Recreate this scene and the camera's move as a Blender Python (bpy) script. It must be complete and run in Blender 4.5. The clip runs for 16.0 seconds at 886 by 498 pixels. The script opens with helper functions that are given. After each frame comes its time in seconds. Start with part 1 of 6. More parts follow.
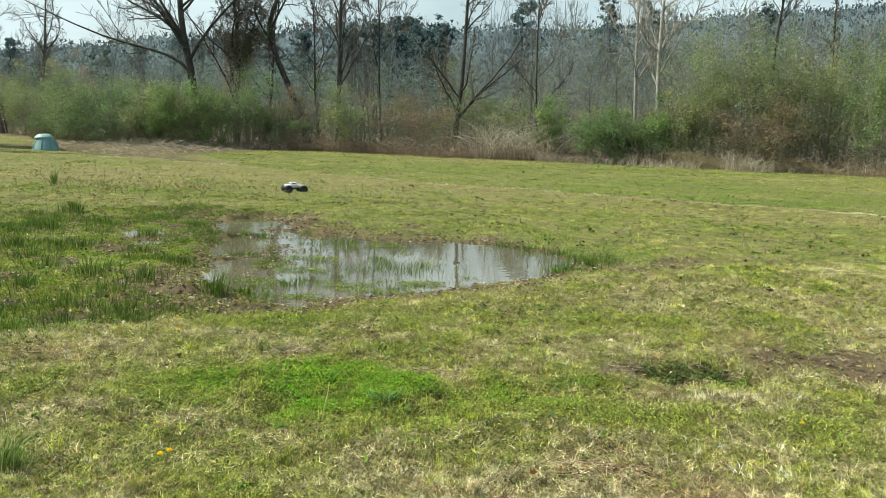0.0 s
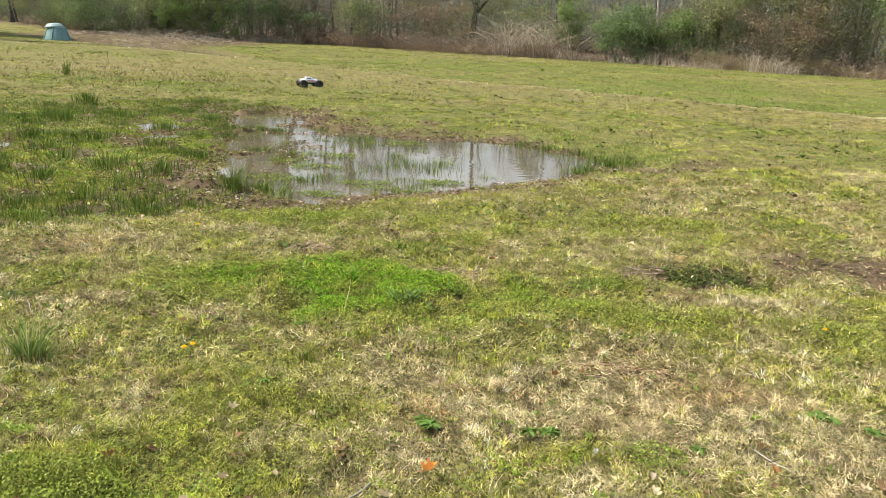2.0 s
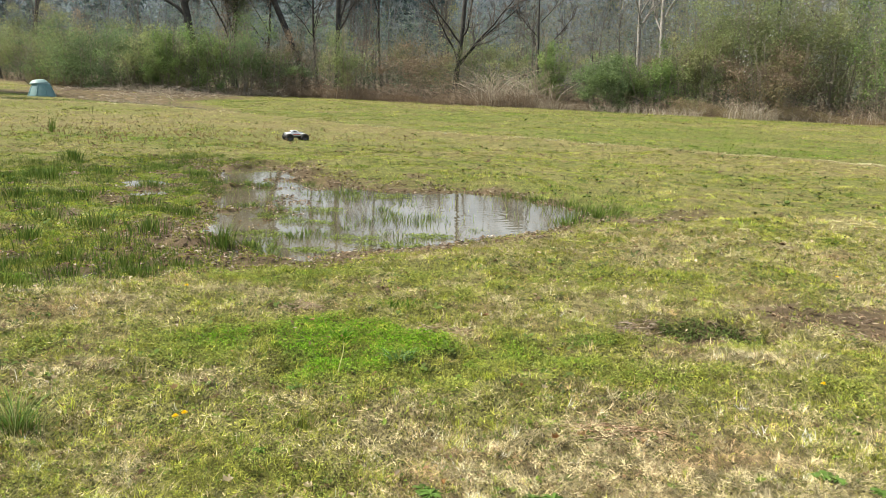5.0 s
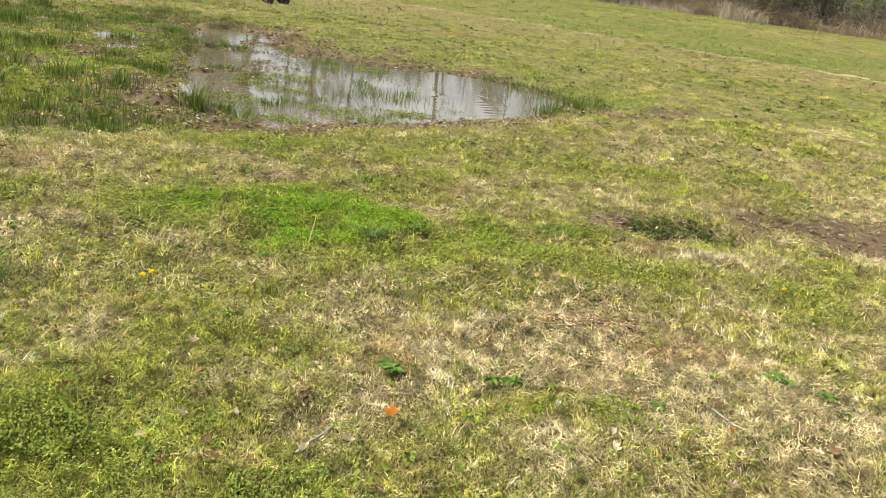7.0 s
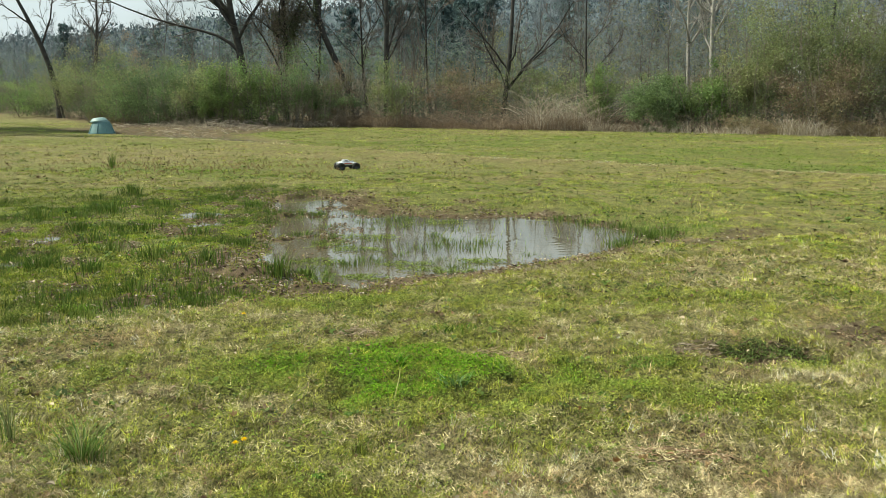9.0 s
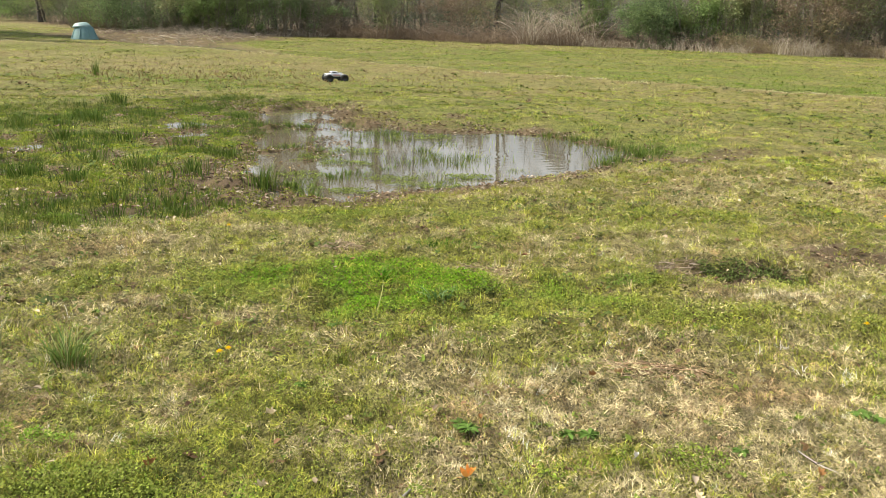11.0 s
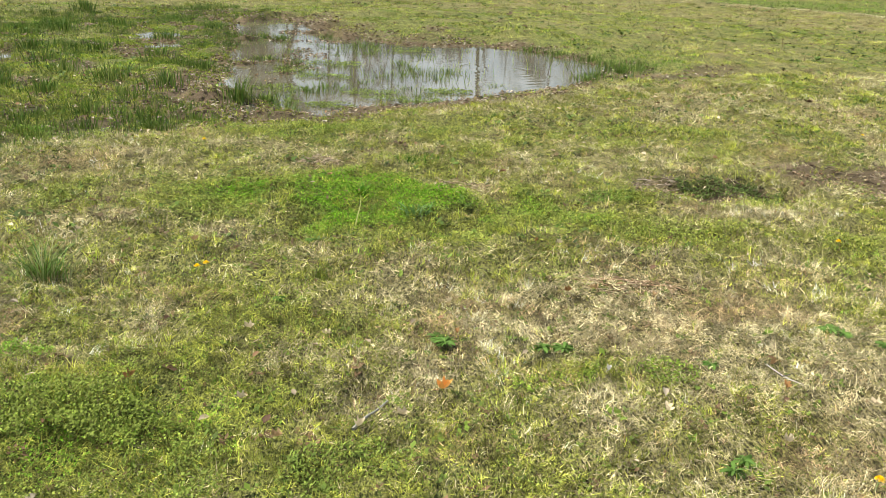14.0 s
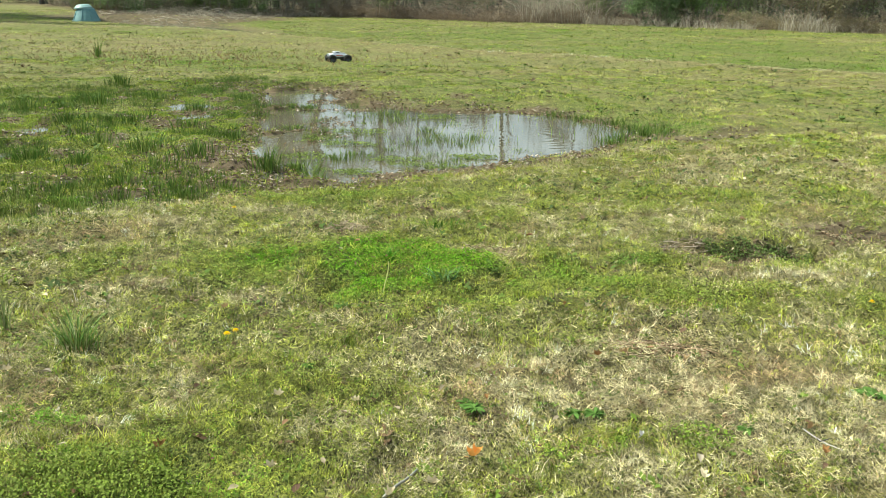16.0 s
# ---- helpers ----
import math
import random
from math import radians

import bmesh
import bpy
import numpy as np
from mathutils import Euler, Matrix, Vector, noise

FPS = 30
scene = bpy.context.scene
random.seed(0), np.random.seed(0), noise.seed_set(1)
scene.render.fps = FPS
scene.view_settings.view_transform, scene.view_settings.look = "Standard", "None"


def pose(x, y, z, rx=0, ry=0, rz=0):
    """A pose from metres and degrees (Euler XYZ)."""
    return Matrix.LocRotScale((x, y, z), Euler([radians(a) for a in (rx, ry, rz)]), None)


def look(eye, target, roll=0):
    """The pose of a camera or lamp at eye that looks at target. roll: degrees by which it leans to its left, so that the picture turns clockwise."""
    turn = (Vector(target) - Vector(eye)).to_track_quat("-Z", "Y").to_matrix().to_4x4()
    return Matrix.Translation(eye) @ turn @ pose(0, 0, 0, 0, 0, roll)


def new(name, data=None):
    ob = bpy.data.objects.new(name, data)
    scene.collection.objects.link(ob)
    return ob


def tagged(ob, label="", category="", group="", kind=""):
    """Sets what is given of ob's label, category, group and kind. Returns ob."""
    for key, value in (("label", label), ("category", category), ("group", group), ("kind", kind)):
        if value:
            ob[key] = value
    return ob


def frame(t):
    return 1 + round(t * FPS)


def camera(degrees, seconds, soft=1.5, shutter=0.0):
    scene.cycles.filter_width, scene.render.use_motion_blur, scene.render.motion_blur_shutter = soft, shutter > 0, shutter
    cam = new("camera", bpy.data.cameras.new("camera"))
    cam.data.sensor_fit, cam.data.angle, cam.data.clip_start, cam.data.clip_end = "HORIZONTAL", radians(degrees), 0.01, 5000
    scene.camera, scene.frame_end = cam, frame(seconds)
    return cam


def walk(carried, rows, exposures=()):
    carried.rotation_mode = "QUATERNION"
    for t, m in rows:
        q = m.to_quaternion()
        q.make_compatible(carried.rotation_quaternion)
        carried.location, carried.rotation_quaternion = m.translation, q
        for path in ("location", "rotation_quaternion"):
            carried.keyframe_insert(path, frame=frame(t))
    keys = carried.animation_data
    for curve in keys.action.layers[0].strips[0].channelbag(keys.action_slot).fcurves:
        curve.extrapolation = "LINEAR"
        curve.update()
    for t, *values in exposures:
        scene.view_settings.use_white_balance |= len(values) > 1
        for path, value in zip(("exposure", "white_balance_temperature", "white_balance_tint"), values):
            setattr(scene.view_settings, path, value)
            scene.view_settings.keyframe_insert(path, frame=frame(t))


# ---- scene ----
# camera and its way: a standing person pans a hand-held camera
cam = camera(54.3, 16.0, 0.6)
PATH = [
    (0, (0.077, -0.101, 1.477), (0.1739, 1.8776, 1.1991), 2.03),
    (0.5, (0.047, -0.086, 1.481), (0.1303, 1.8875, 1.1694), 2.39),
    (1, (0.044, -0.049, 1.468), (0.1198, 1.9109, 1.0789), 2.36),
    (1.5, (0.029, -0.036, 1.456), (0.1080, 1.9092, 0.9962), 2.76),
    (2, (0.030, -0.027, 1.461), (0.1042, 1.9058, 0.9538), 2.93),
    (2.5, (0.044, -0.025, 1.468), (0.1109, 1.9013, 0.9336), 2.85),
    (3, (0.053, -0.019, 1.479), (0.1243, 1.9117, 0.9614), 2.72),
    (3.5, (0.043, -0.010, 1.511), (0.1192, 1.9553, 1.1489), 2.41),
    (6, (-0.032, 0.042, 1.504), (0.1122, 1.9664, 0.9778), 3.23),
    (6.5, (-0.030, 0.049, 1.497), (0.1490, 1.9409, 0.8734), 6.38),
    (7, (-0.031, 0.053, 1.490), (0.1565, 1.9332, 0.8348), 7.28),
    (7.5, (-0.040, 0.036, 1.508), (0.1479, 1.9589, 0.9904), 4.67),
    (8, (-0.056, 0.012, 1.506), (0.0129, 1.9932, 1.2404), 1.85),
    (8.5, (-0.053, 0.033, 1.535), (-0.0346, 2.0124, 1.2476), 1.68),
    (9, (-0.024, 0.023, 1.499), (-0.0403, 1.9934, 1.1571), 0.33),
    (11.5, (-0.000, 0.011, 1.498), (0.0169, 1.9290, 0.9303), 1.68),
    (12, (0.001, 0.008, 1.500), (0.0060, 1.9190, 0.9101), 1.27),
    (12.5, (0.024, -0.003, 1.496), (0.0486, 1.9232, 0.9586), 1.63),
    (13, (-0.011, 0.020, 1.498), (0.1158, 1.9037, 0.8374), 3.81),
    (13.5, (-0.029, 0.005, 1.486), (0.1106, 1.8629, 0.7601), 3.21),
    (14, (0.003, 0.012, 1.495), (0.0707, 1.8787, 0.7811), 2.37),
    (14.5, (-0.002, 0.018, 1.497), (0.0550, 1.8836, 0.7794), 1.76),
    (15, (-0.003, 0.012, 1.506), (0.0465, 1.8880, 0.8128), 1.66),
    (15.5, (-0.004, 0.009, 1.503), (0.0202, 1.9265, 0.9345), 1.21),
    (16, (-0.003, 0.003, 1.506), (0.0004, 1.9176, 0.9294), 1.04),
]
# the camera's own brightness and white balance drift
LIGHT = [(0, 0.71, 6500, -6), (0.5, 0.72, 6550, 0), (1.0, 0.77, 6600, 5), (2.0, 0.89, 6800, 10), (3.0, 0.93, 6650, 10), (3.5, 0.93, 6300, 5), (6.0, 0.89, 7050, 12), (6.5, 0.91, 7050, 13), (7.0, 0.93, 7000, 12),
         (7.5, 0.93, 6750, 9), (8.0, 0.81, 6500, 3), (8.5, 0.53, 6650, -6), (9.0, 0.56, 6750, -3), (11.5, 0.89, 6950, 11), (12.5, 0.93, 6650, 9), (13.5, 0.89, 6600, 8), (14.5, 0.86, 6450, 2), (16.0, 0.89, 6300, -6)]
walk(cam, [(t, look(eye, target, roll)) for t, eye, target, roll in PATH], LIGHT)

# ---- world, sun, exposure ----
TO_SUN = Vector((-0.74, 0.14, 0.90)).normalized()
world = bpy.data.worlds.new("world")
scene.world = world
world.use_nodes = True
wn = world.node_tree.nodes
sky = wn.new("ShaderNodeTexSky")
sky.sky_type = "NISHITA"
sky.sun_disc = False
sky.sun_elevation = math.asin(TO_SUN.z)
sky.sun_rotation = math.atan2(TO_SUN.x, TO_SUN.y)
sky.air_density, sky.dust_density, sky.ozone_density = 1.0, 3.0, 1.0
wn["Background"].inputs["Strength"].default_value = 0.088
# thin white cloud drifting over the pale blue
place = wn.new("ShaderNodeTexCoord")
squash = wn.new("ShaderNodeMapping")
squash.inputs["Scale"].default_value = (1.0, 1.0, 2.6)
veil = wn.new("ShaderNodeTexNoise")
veil.inputs["Scale"].default_value, veil.inputs["Detail"].default_value = 2.2, 5.0
fade = wn.new("ShaderNodeMapRange")
fade.inputs["From Min"].default_value, fade.inputs["From Max"].default_value = 0.38, 0.62
fade.inputs["To Min"].default_value, fade.inputs["To Max"].default_value = 0.2, 1.0
cloud = wn.new("ShaderNodeMix")
cloud.data_type = "RGBA"
cloud.inputs[7].default_value = (6.1, 6.7, 7.5, 1)
wl = world.node_tree.links
wl.new(place.outputs["Generated"], squash.inputs["Vector"])
wl.new(squash.outputs[0], veil.inputs["Vector"])
wl.new(veil.outputs[0], fade.inputs["Value"])
wl.new(fade.outputs[0], cloud.inputs[0])
wl.new(sky.outputs[0], cloud.inputs[6])
wl.new(cloud.outputs[2], wn["Background"].inputs["Color"])
sun = new("sun", bpy.data.lights.new("sun", "SUN"))
sun.data.energy, sun.data.angle, sun.data.color = 5.0, radians(0.6), (1.0, 0.94, 0.84)
sun.matrix_world = look(TO_SUN * 200, (0, 0, 0))

# ---- materials ----
def material(name, rough=0.8, spec=0.3, metal=0.0):
    m = bpy.data.materials.new(name)
    m.use_nodes = True
    b = m.node_tree.nodes["Principled BSDF"]
    b.inputs["Roughness"].default_value = rough
    b.inputs["Specular IOR Level"].default_value = spec
    b.inputs["Metallic"].default_value = metal
    return m, m.node_tree.nodes, m.node_tree.links, b


def noise_node(nodes, links, scale, detail=4.0, rough=0.6, vector=None):
    n = nodes.new("ShaderNodeTexNoise")
    n.inputs["Scale"].default_value, n.inputs["Detail"].default_value = scale, detail
    n.inputs["Roughness"].default_value = rough
    if vector is not None:
        links.new(vector, n.inputs["Vector"])
    return n


def ramp(nodes, links, source, stops):
    r = nodes.new("ShaderNodeValToRGB")
    while len(r.color_ramp.elements) < len(stops):
        r.color_ramp.elements.new(0.5)
    for e, (p, c) in zip(r.color_ramp.elements, stops):
        e.position, e.color = p, (*c, 1)
    links.new(source, r.inputs[0])
    return r.outputs[0]


def mix(nodes, links, a, b, factor, mode="MIX"):
    n = nodes.new("ShaderNodeMix")
    n.data_type, n.blend_type = "RGBA", mode
    for value, slot in ((a, n.inputs[6]), (b, n.inputs[7]), (factor, n.inputs[0])):
        if isinstance(value, (int, float)):
            slot.default_value = value
        elif isinstance(value, tuple):
            slot.default_value = (*value, 1)
        else:
            links.new(value, slot)
    return n.outputs[2]


def bumped(nodes, links, b, height, strength, distance):
    n = nodes.new("ShaderNodeBump")
    n.inputs["Strength"].default_value, n.inputs["Distance"].default_value = strength, distance
    links.new(height, n.inputs["Height"])
    links.new(n.outputs[0], b.inputs["Normal"])


def plain(name, low, high, scale=8.0, rough=0.8, spec=0.3, metal=0.0, bump=0.3, depth=0.01, fine=6.0):
    """A surface that varies between two colours at two scales, with fine relief."""
    m, nodes, links, b = material(name, rough, spec, metal)
    where = nodes.new("ShaderNodeTexCoord").outputs["Object"]
    a = noise_node(nodes, links, scale, 5, 0.65, where)
    c = noise_node(nodes, links, scale * fine, 3, 0.6, where)
    tone = ramp(nodes, links, a.outputs[0], [(0.3, low), (0.7, high)])
    links.new(mix(nodes, links, tone, c.outputs[1], 0.18, "SOFT_LIGHT"), b.inputs["Base Color"])
    bumped(nodes, links, b, c.outputs[0], bump, depth)
    return m


def tinted(name, rough=0.7, spec=0.25, through_light=0.0):
    """Blades and leaves: each takes its own colour from the mesh; thin ones let light through."""
    m, nodes, links, b = material(name, rough, spec)
    a = nodes.new("ShaderNodeAttribute")
    a.attribute_name = "tone"
    links.new(a.outputs["Color"], b.inputs["Base Color"])
    if through_light:
        t = nodes.new("ShaderNodeBsdfTranslucent")
        links.new(a.outputs["Color"], t.inputs["Color"])
        s = nodes.new("ShaderNodeMixShader")
        s.inputs[0].default_value = through_light
        links.new(b.outputs[0], s.inputs[1])
        links.new(t.outputs[0], s.inputs[2])
        links.new(s.outputs[0], nodes["Material Output"].inputs["Surface"])
    return m


GRASS = tinted("grass", 0.65, 0.1, 0.09)
LEAF = tinted("foliage", 0.65, 0.12, 0.36)
BRUSH = tinted("brushwood", 0.9, 0.08, 0.22)
FAR_BRUSH = tinted("far_brushwood", 0.95, 0.05, 0.5)
STRAW = tinted("dry_stalks", 0.75, 0.2)
DRY_LEAF = tinted("dead_leaf", 0.85, 0.08, 0.2)
BARK = plain("bark", (0.032, 0.030, 0.028), (0.08, 0.076, 0.07), 3.0, 0.9, 0.12, bump=0.6, depth=0.03)
PALE_BARK = plain("pale_bark", (0.11, 0.10, 0.09), (0.44, 0.42, 0.38), 1.3, 0.85, 0.2, bump=0.4, depth=0.02)
TWIG = plain("twigs", (0.075, 0.068, 0.06), (0.15, 0.135, 0.12), 0.8, 0.9, 0.12)
# the near twigs' colour paled and blued, so haze is painted in
HAZED_TWIG = plain("hazed_twigs", (0.12, 0.14, 0.155), (0.18, 0.20, 0.215), 0.05, 0.9, 0.1)
# distance haze is put into this colour: greyer and bluer than near leaves
CANOPY = plain("haze_tinted_canopy", (0.085, 0.115, 0.13), (0.125, 0.15, 0.165), 0.16, 0.95, 0.05, bump=0.8, depth=1.5)
STEM = plain("shrub_stems", (0.13, 0.115, 0.09), (0.27, 0.24, 0.19), 1.0, 0.9, 0.15)

# ---- geometry helpers ----
RNG = np.random.default_rng(7)


def np_mesh(name, verts, faces, mat, tone=None, smooth=False):
    """One mesh from arrays; all faces have the same number of corners. tone: a colour for each vertex."""
    verts, faces = np.asarray(verts, np.float32), np.asarray(faces, np.int32)
    me = bpy.data.meshes.new(name)
    k = faces.shape[1]
    me.vertices.add(len(verts))
    me.vertices.foreach_set("co", verts.ravel())
    me.loops.add(faces.size)
    me.loops.foreach_set("vertex_index", faces.ravel())
    me.polygons.add(len(faces))
    me.polygons.foreach_set("loop_start", np.arange(0, faces.size, k, dtype=np.int32))
    if smooth:
        me.polygons.foreach_set("use_smooth", np.ones(len(faces), bool))
    me.update(calc_edges=True)
    if tone is not None:
        a = me.attributes.new("tone", "FLOAT_COLOR", "POINT")
        a.data.foreach_set("color", np.c_[tone, np.ones(len(tone))].astype(np.float32).ravel())
    me.materials.append(mat)
    return me


def tubes(lines, radii, sides=4):
    """Vertices and quads of round stems: lines (B, n, 3), radii (B, n)."""
    b, n, _ = lines.shape
    tangent = np.gradient(lines, axis=1)
    tangent /= np.linalg.norm(tangent, axis=2, keepdims=True) + 1e-9
    side = np.cross(tangent, np.array([0.31, 0.83, 0.46]))
    side /= np.linalg.norm(side, axis=2, keepdims=True) + 1e-9
    other = np.cross(tangent, side)
    a = np.arange(sides) * 2 * np.pi / sides
    ring = side[:, :, None] * np.cos(a)[:, None] + other[:, :, None] * np.sin(a)[:, None]
    v = lines[:, :, None] + ring * radii[:, :, None, None]
    i = np.arange(b * n * sides).reshape(b, n, sides)
    j = np.roll(i, -1, axis=2)
    f = np.stack([i[:, :-1], j[:, :-1], j[:, 1:], i[:, 1:]], -1)
    return v.reshape(-1, 3), f.reshape(-1, 4)


def grow(lines, radii, count, t0, t1, angle, ratio, n, rise=0.25, wobble=0.12, thin=0.6, least=0.004):
    """Children of stems: count per parent, leaving it at an angle and bending upwards."""
    b, m, _ = lines.shape
    t = RNG.uniform(t0, t1, (b, count)) * (m - 1)
    i = np.minimum(t.astype(int), m - 2)
    w = (t - i)[..., None]
    rows = np.arange(b)[:, None]
    p = lines[rows, i] * (1 - w) + lines[rows, i + 1] * w
    d = lines[rows, i + 1] - lines[rows, i]
    d /= np.linalg.norm(d, axis=2, keepdims=True) + 1e-9
    r = np.maximum((radii[rows, i] * (1 - w[..., 0]) + radii[rows, i + 1] * w[..., 0]) * thin, least)
    length = np.linalg.norm(np.diff(lines, axis=1), axis=2).sum(1)[:, None] * ratio * (1.15 - 0.75 * t / (m - 1)) * RNG.uniform(0.6, 1.2, (b, count))
    rand = RNG.normal(size=(b, count, 3))
    perp = rand - (rand * d).sum(2, keepdims=True) * d
    perp /= np.linalg.norm(perp, axis=2, keepdims=True) + 1e-9
    a = np.radians(angle) * RNG.uniform(0.7, 1.3, (b, count, 1))
    way = d * np.cos(a) + perp * np.sin(a)
    out = np.empty((b, count, n, 3))
    out[:, :, 0] = p
    for k in range(1, n):
        way = way + np.array([0, 0, rise / n]) + RNG.normal(size=way.shape) * wobble
        way /= np.linalg.norm(way, axis=2, keepdims=True)
        out[:, :, k] = out[:, :, k - 1] + way * (length / (n - 1))[..., None]
    taper = np.linspace(1, 0.3, n)
    return out.reshape(-1, n, 3), (r[..., None] * taper).reshape(-1, n)


def gather(*pieces):
    """Several (vertices, faces) as one."""
    vs, fs, at = [], [], 0
    for v, f in pieces:
        vs.append(v), fs.append(f + at)
        at += len(v)
    return np.concatenate(vs), np.concatenate(fs)


def part(name, data, parent, label=""):
    ob = new(name, data)
    ob.parent = parent
    return tagged(ob, label)


def smooth_line(points, n):
    """A smooth stem through a few points."""
    p = np.array(points, float)
    s = np.linspace(0, 1, len(p))
    u = np.linspace(0, 1, n)
    line = np.stack([np.interp(u, s, p[:, k]) for k in range(3)], 1)
    for _ in range(2):
        line[1:-1] = (line[:-2] + 2 * line[1:-1] + line[2:]) / 4
    return line


def fractal(x, y, scale, seed, octaves=3):
    """Smooth value noise in 0..1 on the plan."""
    total, weight, out = 0.0, 1.0, 0.0
    for o in range(octaves):
        u, v = x / scale * 2**o + seed * 17.3, y / scale * 2**o + seed * 9.1
        iu, iv = np.floor(u).astype(np.int64), np.floor(v).astype(np.int64)
        fu, fv = u - iu, v - iv
        fu, fv = fu * fu * (3 - 2 * fu), fv * fv * (3 - 2 * fv)

        def cell(a, b):
            h = (a * 374761393 + b * 668265263 + (seed + o) * 144665) & 0x7FFFFFFF
            h = ((h ^ (h >> 13)) * 1274126177) & 0x7FFFFFFF
            return ((h ^ (h >> 16)) & 0xFFFF) / 65535.0

        val = (cell(iu, iv) * (1 - fu) + cell(iu + 1, iv) * fu) * (1 - fv) + (cell(iu, iv + 1) * (1 - fu) + cell(iu + 1, iv + 1) * fu) * fv
        out, total, weight = out + val * weight, total + weight, weight * 0.5
    return out / total


def inside(x, y, poly):
    """Signed distance to a closed outline, positive inside."""
    x, y = np.asarray(x, float), np.asarray(y, float)
    best, odd = np.full(x.shape, 1e9), np.zeros(x.shape, bool)
    for (ax, ay), (bx, by) in zip(poly, poly[1:] + poly[:1]):
        ex, ey = bx - ax, by - ay
        t = np.clip(((x - ax) * ex + (y - ay) * ey) / (ex * ex + ey * ey), 0, 1)
        best = np.minimum(best, (x - ax - t * ex) ** 2 + (y - ay - t * ey) ** 2)
        odd ^= ((ay > y) != (by > y)) & (x < ex * (y - ay) / (ey if ey else 1e-9) + ax)
    return np.sqrt(best) * np.where(odd, 1, -1)


def near_line(x, y, line):
    """Distance to an open line on the plan."""
    best = np.full(np.shape(x), 1e9)
    for (ax, ay), (bx, by) in zip(line, line[1:]):
        ex, ey = bx - ax, by - ay
        t = np.clip(((x - ax) * ex + (y - ay) * ey) / (ex * ex + ey * ey), 0, 1)
        best = np.minimum(best, np.hypot(x - ax - t * ex, y - ay - t * ey))
    return best


def ease(a, b, v):
    t = np.clip((v - a) / (b - a), 0, 1)
    return t * t * (3 - 2 * t)


# ---- the lie of the land ----
WATER_Z = -0.12
POND = [(-1.5, 7.35), (-1.2, 7.2), (-0.9, 7.3), (-0.6, 7.75), (0.1, 8.0), (0.6, 8.38), (1.1, 8.85), (1.6, 9.3), (2.05, 9.9), (2.3, 10.5),
        (1.9, 11.1), (1.5, 11.8), (0.8, 12.0), (-0.1, 11.85), (-0.8, 12.15), (-1.3, 12.6), (-1.6, 13.4), (-2.2, 14.4), (-2.9, 14.3), (-2.6, 12.6), (-2.2, 10.6), (-1.9, 8.6)]
MARSH = [(-2.9, 5.7), (-2.35, 6.05), (-1.6, 6.55), (-0.8, 6.95), (-0.3, 7.6), (-1.6, 10.5), (-2.2, 14.4), (-3.2, 15.3), (-4.0, 15.1), (-5.3, 13.6),
         (-7.5, 12.5), (-9.5, 11.0), (-9.0, 7.5), (-5.5, 5.0)]
TAIL = [(2.0, 9.7), (2.65, 9.2), (3.6, 9.75), (4.1, 10.1), (3.4, 10.15), (2.7, 10.35), (2.2, 10.7)]
CREEK = [(-16.5, 40.0), (-14.5, 38.6), (-11.8, 36.3), (-9.2, 34.6), (-6.2, 30.8), (-6.6, 32.6), (-9.2, 37.6), (-12.0, 41.0), (-15.0, 43.0)]
DRIFT = [(-18.5, 42.0), (-14.5, 39.6), (-11.5, 38.4), (-9.6, 38.0), (-8.2, 41.0), (-8.0, 47.0), (-13.0, 48.0), (-20.0, 52.0)]
BERM = [(-14.0, 31.5), (-8.0, 30.0), (-4.5, 26.9), (-0.1, 22.5), (2.0, 21.2), (6.1, 18.4), (9.3, 16.0), (14.0, 13.0), (24.0, 8.0)]
TREELINE = [(-120.0, 96.0), (-60.0, 82.0), (-36.0, 69.0), (-26.0, 57.5), (-21.0, 50.5), (-12.0, 46.0), (-7.0, 46.5), (-2.0, 45.0), (5.0, 43.0), (10.6, 41.3), (15.0, 38.8), (19.5, 37.0), (30.0, 33.0), (60.0, 25.0), (120.0, 10.0)]

NEAR_BANK = [(-2.5, 6.5), (-2.07, 6.78), (-1.67, 7.1), (-1.14, 7.2), (-0.85, 7.25), (-0.46, 7.55), (0.05, 7.82), (0.6, 8.25)]
FAR_BANK = [(-3.9, 14.7), (-1.8, 14.2), (-0.9, 13.1), (-0.2, 12.6), (0.5, 12.45)]


def treeline(x):
    x = np.asarray(x, float)
    return np.interp(x, [p[0] for p in TREELINE], [p[1] for p in TREELINE]) + (fractal(x, 0 * x, 3.5, 15, 3) - 0.5) * 1.8


def bermline(x):
    return np.interp(x, [p[0] for p in BERM], [p[1] for p in BERM])


